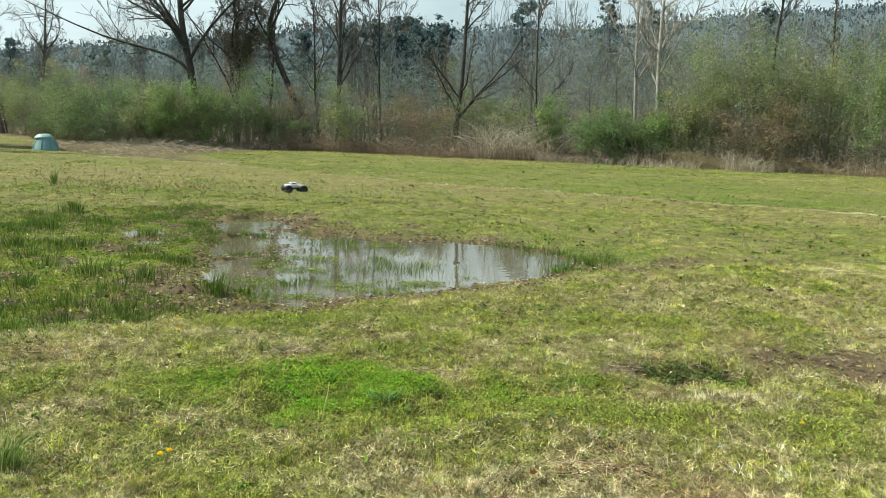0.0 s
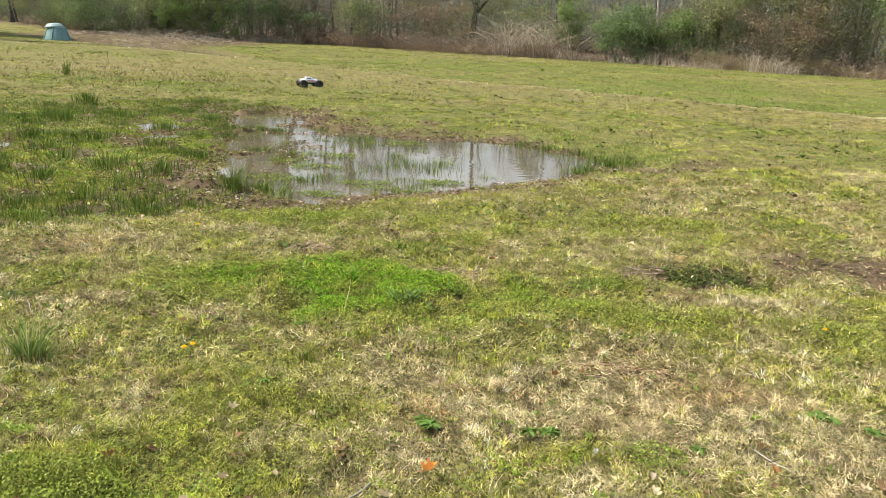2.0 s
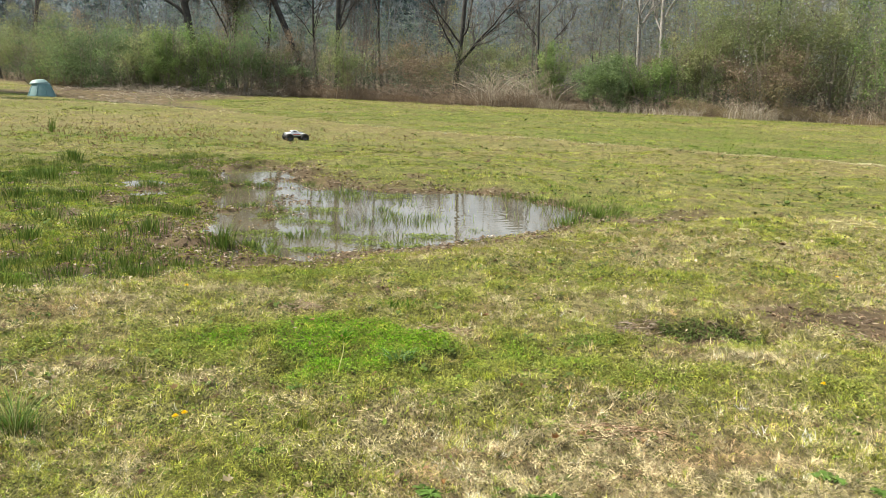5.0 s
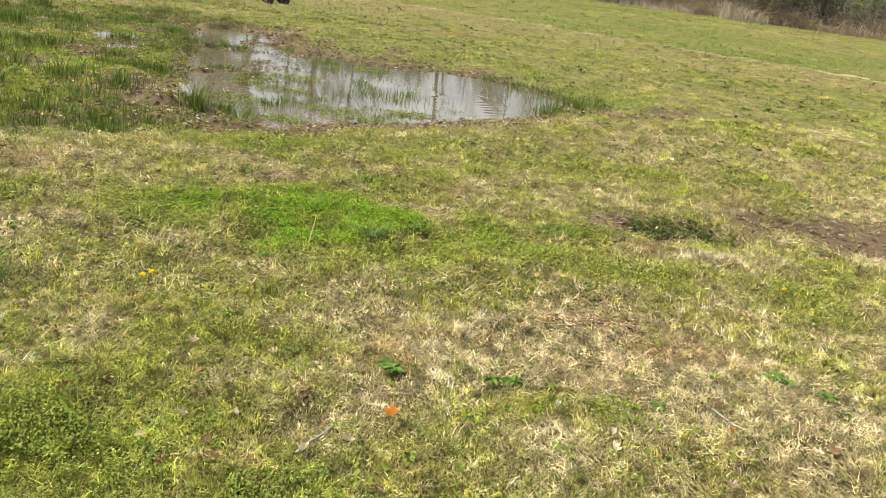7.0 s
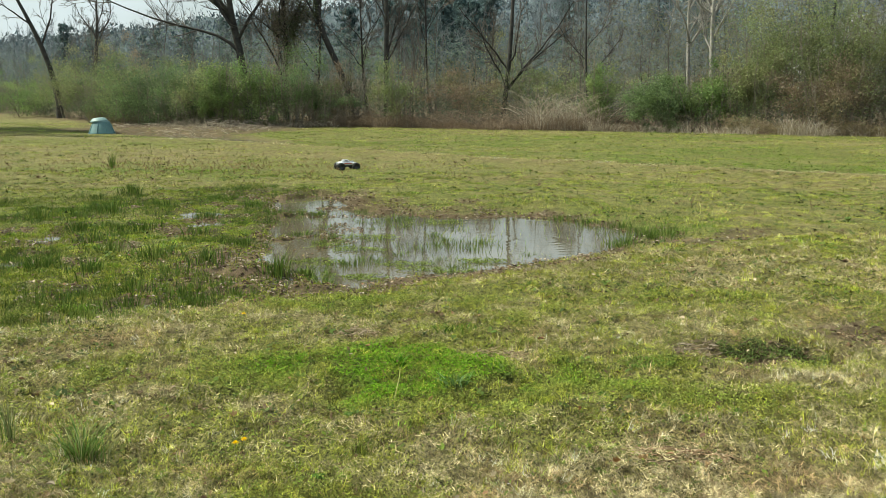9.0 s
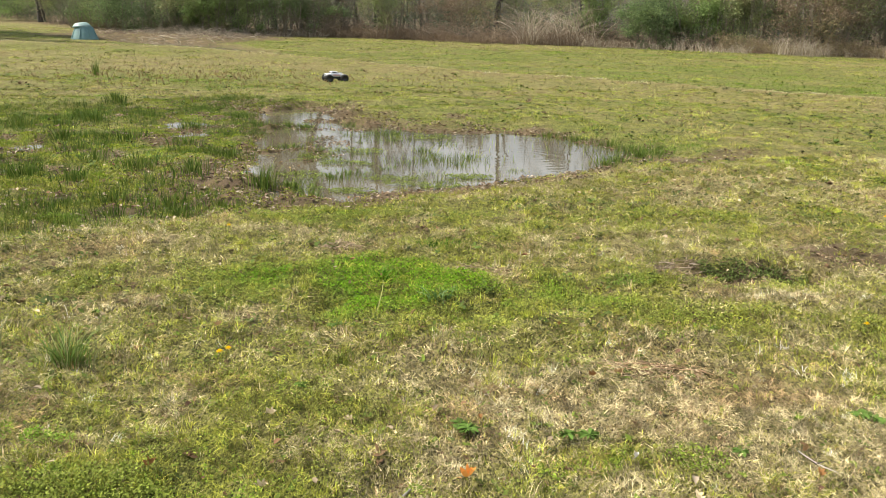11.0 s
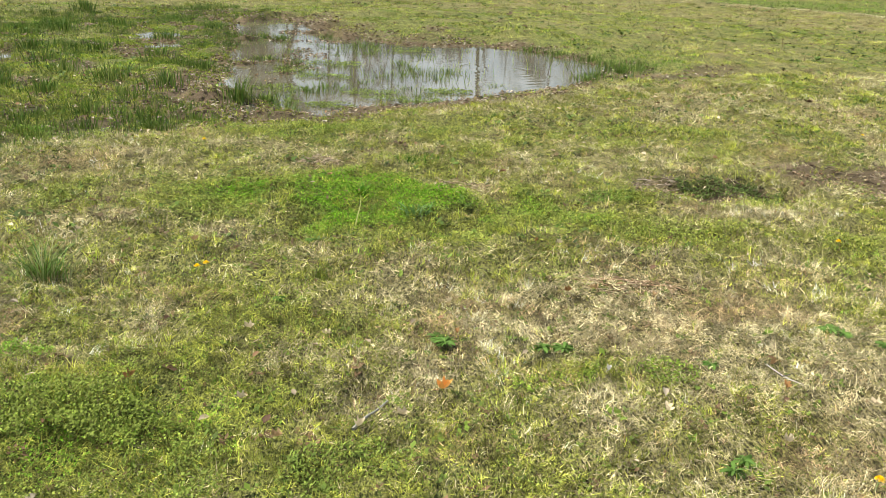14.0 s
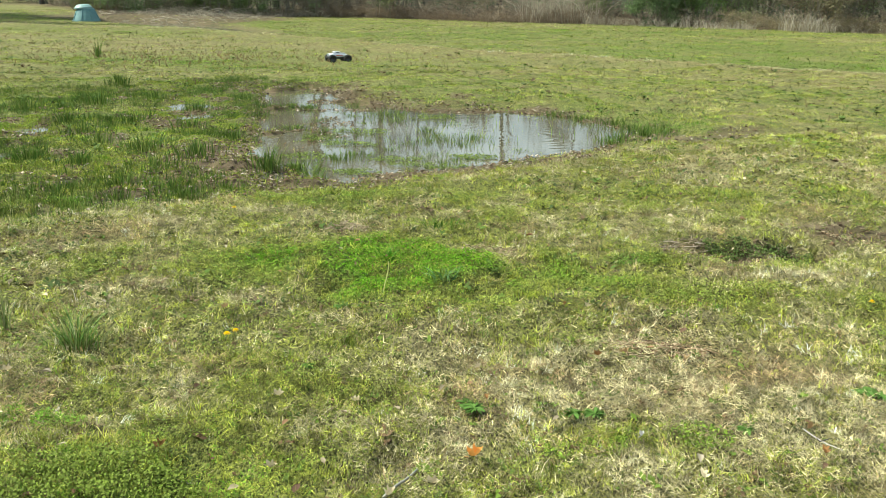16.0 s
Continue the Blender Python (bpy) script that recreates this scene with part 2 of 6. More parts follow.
def land(x, y):
    """Height of the ground."""
    x, y = np.asarray(x, float), np.asarray(y, float)
    pond, marsh, tail, creek = (inside(x, y, p) for p in (POND, MARSH, TAIL, CREEK))
    far = np.clip(np.hypot(x, y) / 12, 0, 1)
    z = (fractal(x, y, 3.0, 3) - 0.5) * 0.07 * far + (fractal(x, y, 0.45, 5, 2) - 0.5) * 0.065 + (fractal(x, y, 0.24, 6, 2) - 0.5) * 0.06
    past = y - bermline(x)
    z += 0.10 * np.exp(-((past + 0.4) / 1.1) ** 2) * ease(14, 17, y) - 0.10 * ease(-0.3, 1.8, past) * (1 - ease(6, 14, past))
    z -= 0.10 * ease(-0.5, 0.45, marsh) + (fractal(x, y, 0.5, 8, 3) - 0.5) * 0.09 * ease(-0.2, 0.4, marsh)
    z -= 0.07 * ease(-0.5, 0.25, tail)
    wobble = (fractal(x, y, 0.7, 9, 3) - 0.5) * 0.5
    wet = ease(-1.15, -0.05, pond + wobble * 0.5)
    z = z * (1 - wet) + wet * (WATER_Z + 0.012 - 0.10 * ease(-0.2, 0.5, pond + wobble * 0.45) + 0.085 * ease(0.56, 0.72, fractal(x, y, 0.4, 12, 3)) * ease(0.1, -1.4, x))
    z -= 0.36 * ease(-0.7, 0.7, creek)
    z -= 0.15 * np.exp(-((x - 2.28) ** 2 / 0.03 + (y - 5.15) ** 2 / 0.03)) + 0.09 * np.exp(-((x - 1.85) ** 2 / 0.1 + (y - 5.15) ** 2 / 0.03)) - 0.03 * np.exp(-((x - 1.9) ** 2 / 0.2 + (y - 4.6) ** 2 / 0.03)) + 0.10 * np.exp(-((x - 3.3) ** 2 / 0.3 + (y - 5.4) ** 2 / 0.12))
    back = y - treeline(x)
    z += 0.25 * ease(-1, 6, back) + 4.0 * ease(25, 130, back) + (6.0 + 0.05 * np.clip(x, -60, 100)) * ease(60, 300, back)
    return z


def lush(x, y):
    """How green the turf is, 0 to 1: clover patches, damp ground, the field past the berm."""
    g = 0.36 + 0.06 * ease(4.9, 6.5, y) + 0.10 * ease(9, 14, y) - 0.2 * ease(0.0, 1.1, x) * ease(4.6, 3.4, y) - 0.16 * np.exp(-(((x - 0.1) / 0.5) ** 2 + ((y - 2.6) / 0.4) ** 2)) - 0.06 * ease(0.5, 3.0, x) * ease(13, 8.5, y) + 0.75 * (fractal(x, y, 1.1, 21) - 0.5) + 0.8 * (fractal(x, y, 0.28, 22, 3) - 0.5)
    ragged = 1 + 1.3 * (fractal(x, y, 0.22, 27, 3) - 0.5)
    g += 1.0 * np.exp(-((((x + 0.22) / 0.42) ** 2 + ((y - 4.66) / 0.48) ** 2) * ragged**2) ** 1.5)
    g += 0.46 * np.exp(-(((x + 0.85) / 0.65) ** 2 + ((y - 4.9) / 0.5) ** 2) ** 1.5)
    g += 0.1 * np.exp(-(((x - 0.55) / 0.5) ** 2 + ((y - 4.6) / 0.35) ** 2))
    g += 0.38 * np.exp(-(((x + 1.0) / 0.5) ** 2 + ((y - 2.2) / 0.45) ** 2))
    g += 0.2 * np.exp(-(((x + 0.1) / 0.6) ** 2 + ((y - 2.05) / 0.25) ** 2))
    g += 0.22 * np.exp(-(((x - 0.75) / 0.3) ** 2 + ((y - 2.75) / 0.15) ** 2))
    g -= 0.35 * np.exp(-(((x - 0.9) / 0.55) ** 2 + ((y - 3.2) / 0.35) ** 2))
    g -= 0.3 * np.exp(-(((x + 1.5) / 0.5) ** 2 + ((y - 4.3) / 0.35) ** 2))
    g -= 0.55 * np.exp(-(((x - 1.9) / 0.5) ** 2 + ((y - 4.58) / 0.14) ** 2))
    past = y - bermline(x)
    g += 0.2 * ease(0.2, 0.7, past) * (1 - ease(9, 16, past)) - 0.16 * ease(-5, -1.5, past) * ease(0.1, -0.3, past) * ease(13, 16, y) - 1.1 * np.exp(-((past + 0.15) / 0.38) ** 2) * ease(14, 17, y)
    g += 1.1 * (fractal(x, y * 2.2, 6.0, 25, 3) - 0.55) * ease(11, 17, y)
    g += 0.25 * ease(-0.3, 0.5, inside(x, y, MARSH)) + 0.16 * np.exp(-((inside(x, y, POND) + 0.8) / 0.6) ** 2)
    g += 0.5 * np.exp(-(((x - 8.6) / 2.2) ** 2 + ((y - 21.2) / 0.7) ** 2)) + 0.5 * np.exp(-(((x - 11) / 3.0) ** 2 + ((y - 35.5) / 1.0) ** 2))
    g += 0.4 * np.exp(-(((x - 2.5) / 0.5) ** 2 + ((y - 10.7) / 0.5) ** 2))
    return np.clip(g, 0, 1)


def bare(x, y):
    """Where mud and soil show, 0 to 1."""
    pond, marsh, tail = (inside(x, y, p) for p in (POND, MARSH, TAIL))
    n = fractal(x, y, 0.35, 31, 3)
    m = 0.9 * ease(-0.42, -0.12, pond + (n - 0.5) * 0.7)
    near = ease(0.55, 0.1, y - (7.55 + 0.62 * np.clip(x, -1.5, 2.2)))
    m = np.maximum(m, 0.9 * near * ease(-0.72, -0.4, pond + (n - 0.5) * 0.4))
    m = np.maximum(m, 0.8 * near * ease(0.28, 0.05, np.abs(marsh + 0.02 + (n - 0.5) * 0.3)))
    m = np.maximum(m, 0.85 * ease(-0.1, 0.4, marsh) * ease(0.52, 0.66, n))
    m = np.maximum(m, ease(-0.2, 0.15, tail + (n - 0.5) * 0.9) * 0.7)
    for cx, cy, a, b, k in ((2.05, 5.15, 0.5, 0.27, 0.88), (3.2, 5.55, 0.85, 0.45, 0.9), (1.55, 5.15, 0.26, 0.18, 0.85), (-0.55, 5.45, 0.2, 0.06, 0.5), (0.25, 5.05, 0.16, 0.12, 0.5), (-2.15, 8.2, 0.5, 1.0, 0.95)):
        m = np.maximum(m, k * ease(1.25, 0.6, np.hypot((x - cx) / a, (y - cy) / b) + (n - 0.5) * 1.6 + (fractal(x, y, 0.09, 33, 2) - 0.5) * 1.0))
    m = np.maximum(m, 0.9 * ease(0.34, 0.14, near_line(x, y, NEAR_BANK) + (n - 0.5) * 0.35))
    m = np.maximum(m, 0.5 * ease(0.36, 0.1, near_line(x, y, FAR_BANK) + (n - 0.5) * 1.5))
    m = np.maximum(m, 0.9 * ease(-0.9, 0.1, inside(x, y, CREEK)))
    m = np.maximum(m, 0.85 * ease(-0.6, 0.6, inside(x, y, DRIFT) + (fractal(x, y, 1.4, 35, 2) - 0.5) * 2.5))
    back = y - treeline(x)
    return np.clip(np.maximum(m, ease(-0.6, 0.8, back + (n - 0.5) * 2)), 0, 1)


def axis_steps(lo, hi, step, first, last):
    mid = np.arange(lo, hi + step / 2, step)
    up, down, s = [hi], [lo], step
    while up[-1] < last or down[-1] > first:
        s *= 1.22
        up.append(min(up[-1] + s, last)), down.append(max(down[-1] - s, first))
    return np.unique(np.round(np.r_[down, mid, up], 4))


def build_ground():
    gx, gy = axis_steps(-7, 7, 0.105, -1500, 1500), axis_steps(1.5, 17, 0.105, -700, 2500)
    gx = np.unique(np.r_[gx, np.arange(-26, 26, 0.7)])
    gy = np.unique(np.r_[gy, np.arange(17, 60, 0.45)])
    x, y = np.meshgrid(gx, gy)
    v = np.stack([x, y, land(x, y)], -1).reshape(-1, 3)
    i = np.arange(x.size).reshape(x.shape)
    f = np.stack([i[:-1, :-1], i[:-1, 1:], i[1:, 1:], i[1:, :-1]], -1).reshape(-1, 4)
    masks = np.stack([lush(x, y), bare(x, y), 0 * x], -1).reshape(-1, 3)
    m, nodes, links, b = material("turf_and_soil", 0.9, 0.15)
    a = nodes.new("ShaderNodeAttribute")
    a.attribute_name = "tone"
    split = nodes.new("ShaderNodeSeparateColor")
    links.new(a.outputs["Color"], split.inputs[0])
    where = nodes.new("ShaderNodeTexCoord").outputs["Object"]
    stretch = nodes.new("ShaderNodeMapping")
    stretch.inputs["Scale"].default_value = (1.0, 0.35, 1.0)
    links.new(where, stretch.inputs["Vector"])
    fine = noise_node(nodes, links, 110, 4, 0.75, stretch.outputs[0])
    mid = noise_node(nodes, links, 3.0, 5, 0.65, where)
    dry = ramp(nodes, links, fine.outputs[0], [(0.40, (0.035, 0.029, 0.014)), (0.60, (0.35, 0.305, 0.125))])
    green = ramp(nodes, links, fine.outputs[0], [(0.42, (0.028, 0.04, 0.008)), (0.61, (0.26, 0.29, 0.065))])
    soil = ramp(nodes, links, mid.outputs[0], [(0.35, (0.045, 0.032, 0.02)), (0.65, (0.155, 0.11, 0.07))])
    soil = mix(nodes, links, soil, fine.outputs[1], 0.25, "SOFT_LIGHT")
    turf = mix(nodes, links, dry, green, split.outputs[0])
    # dark gaps between tufts painted into the turf colour by noise
    dark_gaps = noise_node(nodes, links, 9.0, 6, 0.75, where)
    turf = mix(nodes, links, turf, ramp(nodes, links, dark_gaps.outputs[0], [(0.36, (0.45, 0.42, 0.35)), (0.54, (1.0, 1.0, 1.0))]), 1.0, "MULTIPLY")
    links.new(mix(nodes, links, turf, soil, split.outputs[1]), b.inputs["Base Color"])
    bumped(nodes, links, b, fine.outputs[0], 0.9, 0.02)
    ob = new("ground", np_mesh("ground", v, f, m, masks, True))
    tagged(ob, "winter-worn lawn of straw and green turf with muddy hollows", "ground", kind="structure")


build_ground()


def build_water():
    m, nodes, links, b = material("muddy_water", 0.03, 0.85)
    b.inputs["IOR"].default_value = 1.45
    where = nodes.new("ShaderNodeTexCoord").outputs["Object"]
    a = noise_node(nodes, links, 0.9, 3, 0.5, where)
    links.new(ramp(nodes, links, a.outputs[0], [(0.3, (0.075, 0.068, 0.042)), (0.7, (0.125, 0.108, 0.07))]), b.inputs["Base Color"])
    rip = noise_node(nodes, links, 9.0, 2, 0.5, where)
    # rings left by the truck's crossing, fading outwards from one spot
    off = nodes.new("ShaderNodeVectorMath")
    off.operation = "DISTANCE"
    links.new(where, off.inputs[0])
    off.inputs[1].default_value = (1.0, 10.1, WATER_Z)

    def calc(kind, a_in, b_in):
        n = nodes.new("ShaderNodeMath")
        n.operation = kind
        for slot, value in ((0, a_in), (1, b_in)):
            if isinstance(value, (int, float)):
                n.inputs[slot].default_value = value
            elif value is not None:
                links.new(value, n.inputs[slot])
        return n.outputs[0]

    wave = calc("SINE", calc("MULTIPLY", off.outputs["Value"], 42.0), None)
    fade = calc("MAXIMUM", calc("SUBTRACT", 1.0, calc("MULTIPLY", off.outputs["Value"], 0.8)), 0.0)
    rings = calc("MULTIPLY", calc("MULTIPLY", wave, fade), 0.45)
    bumped(nodes, links, b, calc("ADD", rings, rip.outputs[0]), 0.03, 0.02)
    gx, gy = np.arange(-10, 3.5, 0.25), np.arange(4.5, 16, 0.25)
    x, y = np.meshgrid(gx, gy)
    keep = np.maximum(inside(x, y, POND), inside(x, y, MARSH)) > -0.9
    i = np.arange(x.size).reshape(x.shape)
    f = np.stack([i[:-1, :-1], i[:-1, 1:], i[1:, 1:], i[1:, :-1]], -1)[keep[:-1, :-1] | keep[1:, 1:] | keep[1:, :-1] | keep[:-1, 1:]]
    v = np.stack([x, y, np.full(x.shape, WATER_Z)], -1).reshape(-1, 3)
    used, f = np.unique(f, return_inverse=True)
    ob = new("water", np_mesh("water", v[used], f.reshape(-1, 4), m, smooth=True))
    tagged(ob, "shallow muddy rain pool reflecting sky and bare trees", "water", kind="structure")
    v = np.array([(-17, 39, -0.22), (-9, 30, -0.22), (-5.5, 31, -0.22), (-8, 39, -0.22), (-14.5, 44, -0.22)])
    far = new("water_far", np_mesh("water_far", v, [[0, 1, 2, 3, 4]], m))
    tagged(far, "narrow muddy ditch water before the thicket", "water", kind="structure")


build_water()

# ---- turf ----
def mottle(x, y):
    """Shade between clumps put into the sward's colour: a factor round 1, coarser where it is thinner far out."""
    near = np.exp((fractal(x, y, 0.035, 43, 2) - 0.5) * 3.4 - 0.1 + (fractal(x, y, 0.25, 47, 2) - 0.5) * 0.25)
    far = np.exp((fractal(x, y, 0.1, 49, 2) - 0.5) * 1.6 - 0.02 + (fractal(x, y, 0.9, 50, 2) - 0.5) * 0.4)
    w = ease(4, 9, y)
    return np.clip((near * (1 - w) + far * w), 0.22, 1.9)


def scatter(y0, y1, per_m2, margin=0.45):
    """Random places on the lawn that lies ahead, between two distances."""
    half = lambda d: 0.61 * d + margin  # noqa: E731
    n = int((half(y0) + half(y1)) * (y1 - y0) * per_m2)
    y = np.sqrt(RNG.uniform(0, 1, n) * (y1**2 - y0**2) + y0**2)
    return RNG.uniform(-1, 1, n) * half(y), y


def turf_zone(y0, y1, per_m2, each, wide, long, spread, bend):
    """Tufts of turf: the blades of one tuft share a kind, a shade and the way they lie."""
    cx, cy = scatter(y0, y1, per_m2)
    keep = (RNG.uniform(0, 1, len(cx)) > bare(cx, cy) * 0.95) & (cy < treeline(cx) + 0.5) & ~((land(cx, cy) < WATER_Z - 0.005) & (cy < 16))
    heap = fractal(cx, cy, 0.075 if y0 < 3 else 0.11 if y0 < 6 else 0.18 if y0 < 10 else 0.4, 46, 2)
    keep &= heap + RNG.normal(0, 0.09, len(cx)) > (0.42 if y0 < 6 else 0.38)
    cx, cy, heap = cx[keep], cy[keep], heap[keep]
    k = len(cx)
    g = lush(cx, cy) + RNG.normal(0, 0.23, k)
    fresh, straw = g > 0.74, g < (0.33 if y0 < 9 else 0.25) + 0.12 * RNG.normal(size=k)
    tone = np.where(straw[:, None], (0.53, 0.46, 0.285) if y0 < 6 else (0.51, 0.45, 0.255) if y0 < 9 else (0.47, 0.44, 0.175), (0.305, 0.33, 0.052) if y0 < 6 else (0.335, 0.36, 0.058) if y0 < 9 else (0.35, 0.385, 0.07))
    tone = np.where((straw & (RNG.uniform(0, 1, k) < 0.16))[:, None], (0.36, 0.24, 0.11), tone)
    tone = np.where((straw & (fractal(cx, cy, 0.4, 48, 2) > 0.67))[:, None], (0.40, 0.30, 0.175), tone)
    tone = np.where(((np.abs(cy - bermline(cx) + 0.15) < 0.28) & (cy > 14))[:, None], (0.68, 0.62, 0.38), tone)
    fresh &= ~((np.abs(cy - bermline(cx) + 0.15) < 0.28) & (cy > 14))
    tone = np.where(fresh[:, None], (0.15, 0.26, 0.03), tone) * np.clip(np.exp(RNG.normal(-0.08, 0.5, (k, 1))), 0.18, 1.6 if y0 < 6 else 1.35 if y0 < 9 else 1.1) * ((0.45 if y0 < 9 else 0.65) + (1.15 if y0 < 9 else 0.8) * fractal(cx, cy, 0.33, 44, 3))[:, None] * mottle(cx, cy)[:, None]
    stature = np.where(straw, 1.05 if y0 < 6 else 0.95, np.where(fresh, 0.8, 0.95)) * RNG.uniform(0.5, 1.35, k) * (0.7 + 0.7 * fractal(cx, cy, 0.5, 41, 2)) * (0.2 + 1.7 * heap)
    n = k * each
    i = np.repeat(np.arange(k), each)
    x, y = cx[i] + RNG.normal(0, spread, n), cy[i] + RNG.normal(0, spread, n)
    h = long * stature[i] * RNG.uniform(0.5, 1.4, n)
    w = wide * RNG.uniform(0.6, 1.3, n) * np.where(straw, 0.75, 1.0)[i]
    c = np.clip(tone[i] * RNG.uniform(0.65, 1.3, (n, 1)) * (1 + RNG.normal(0, 0.05, (n, 3))), 0.01, 0.9)
    lie = RNG.uniform(0, 2 * np.pi, k)[i] + RNG.normal(0, 1.0, n) * np.where(straw, 0.6, 1.3)[i]
    tilt = np.clip(np.where(straw, 0.82, 0.6)[i] + RNG.normal(0, 0.32, n), 0, 1.4)
    z = land(cx, cy)[i] - 0.004
    a = RNG.uniform(0, 2 * np.pi, n)
    side = np.stack([np.cos(a), np.sin(a), 0 * a], 1) * (w / 2)[:, None]
    out = np.stack([np.cos(lie) * np.sin(tilt), np.sin(lie) * np.sin(tilt), np.cos(tilt)], 1) * h[:, None]
    base = np.stack([x, y, z], 1)
    if not bend:
        v = np.stack([base - side, base + side, base + out], 1).reshape(-1, 3)
        f, c = np.arange(3 * n).reshape(n, 3), np.repeat(c, 3, 0)
    else:
        mid = base + out * 0.55 + np.array([0, 0, 1]) * (h * 0.1)[:, None]
        tip = base + out + np.stack([np.cos(lie), np.sin(lie), 0 * a - 0.4], 1) * (h * 0.25)[:, None]
        v = np.stack([base - side, base + side, mid - side * 0.8, mid + side * 0.8, tip], 1).reshape(-1, 3)
        q = np.arange(n)[:, None] * 5
        f, c = np.concatenate([q + [0, 1, 3], q + [0, 3, 2], q + [2, 3, 4]], 0), np.repeat(c, 5, 0)
    tagged(new("lawn_grass", np_mesh("lawn_grass", v, f, GRASS, c)), "short turf of mixed straw and green blades", "grass", kind="stuff")


def build_clover(y0, y1, per_m2, size):
    """Low creeping leaves where the turf is greenest."""
    x, y = scatter(y0, y1, per_m2)
    g = lush(x, y)
    patch = fractal(x, y, 0.16, 51, 2)
    keep = (RNG.uniform(0, 1, len(x)) < np.clip((g + (patch - 0.5) * 1.5 - 0.5) * 2.2, 0, 1) * (1 - bare(x, y)))
    x, y, g = x[keep], y[keep], g[keep]
    n = len(x)
    p = np.stack([x, y, land(x, y) + RNG.uniform(0.006, 0.045, n) * (0.4 + 1.2 * patch[keep])], 1)
    a = RNG.uniform(0, 2 * np.pi, n)
    u = np.stack([np.cos(a), np.sin(a), RNG.normal(0, 0.5, n)], 1)
    w = np.stack([-np.sin(a), np.cos(a), RNG.normal(0, 0.5, n)], 1)
    s = size * RNG.uniform(0.6, 1.4, (n, 1))
    v = np.stack([p - u * s, p - w * s * 0.6, p + u * s, p + w * s * 0.6], 1).reshape(-1, 3)
    rich = np.clip((g - 0.7) * 3, 0, 1)[:, None]
    c = (np.array([0.20, 0.235, 0.045]) * (1 - rich) + np.array([0.10, 0.235, 0.003]) * rich) * np.clip(np.exp(RNG.normal(-0.1, 0.45, (n, 1))), 0.25, 1.6)
    tagged(new("clover", np_mesh("clover", v, np.arange(4 * n).reshape(n, 4), GRASS, np.repeat(c, 4, 0))), "patches of low bright green clover in the turf", "clover", kind="stuff")


def thatch(y0, y1, per_m2, long, wide):
    """Dead blades, clippings and runners matted over one another close to the soil."""
    x, y = scatter(y0, y1, per_m2)
    mound = fractal(x, y, 0.09, 53, 2)
    keep = (RNG.uniform(0, 1, len(x)) > bare(x, y) * 1.05) & ~(land(x, y) < WATER_Z + 0.01) & (mound + RNG.normal(0, 0.12, len(x)) > 0.36)
    x, y, mound = x[keep], y[keep], mound[keep]
    n = len(x)
    a = RNG.uniform(0, 2 * np.pi, n)
    d = np.stack([np.cos(a), np.sin(a), RNG.normal(0.25, 0.4, n)], 1) * (long * RNG.uniform(0.4, 1.4, n))[:, None]
    s = np.stack([-np.sin(a), np.cos(a), RNG.normal(0, 0.5, n)], 1) * (wide * RNG.uniform(0.5, 1.3, n) / 2)[:, None]
    p = np.stack([x, y, land(x, y) + RNG.uniform(0.001, 0.03, n) * (0.2 + 1.3 * mound)], 1)
    v = np.stack([p - s, p + s, p + d], 1).reshape(-1, 3)
    g = lush(x, y) + RNG.normal(0, 0.2, n)
    rust = fractal(x, y, 0.35, 55, 2) + RNG.normal(0, 0.08, n) > 0.68
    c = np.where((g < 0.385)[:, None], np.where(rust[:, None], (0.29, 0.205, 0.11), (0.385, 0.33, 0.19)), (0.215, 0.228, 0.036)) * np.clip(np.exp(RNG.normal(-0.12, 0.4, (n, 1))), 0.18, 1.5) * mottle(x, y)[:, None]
    tagged(new("thatch", np_mesh("thatch", v, np.arange(3 * n).reshape(n, 3), GRASS, np.repeat(c, 3, 0))), "matted dead blades and runners of the lawn", "grass", kind="stuff")


thatch(1.7, 3.4, 25000, 0.027, 0.0021)
thatch(3.4, 6.2, 11000, 0.031, 0.0029)
thatch(6.2, 9.0, 3600, 0.04, 0.0046)
turf_zone(1.7, 3.4, 420, 12, 0.0026, 0.027, 0.012, True)
turf_zone(1.7, 3.4, 1500, 13, 0.0030, 0.022, 0.014, False)
turf_zone(3.4, 6.0, 1000, 12, 0.0038, 0.026, 0.015, False)
turf_zone(3.4, 6.0, 40, 10, 0.0031, 0.034, 0.016, True)
turf_zone(6.0, 10.0, 560, 11, 0.0052, 0.03, 0.02, False)
turf_zone(10.0, 18.0, 210, 10, 0.010, 0.022, 0.05, False)
turf_zone(18.0, 50.0, 30, 8, 0.024, 0.024, 0.13, False)
build_clover(1.7, 3.6, 9500, 0.0042)
build_clover(3.6, 6.6, 17500, 0.0050)


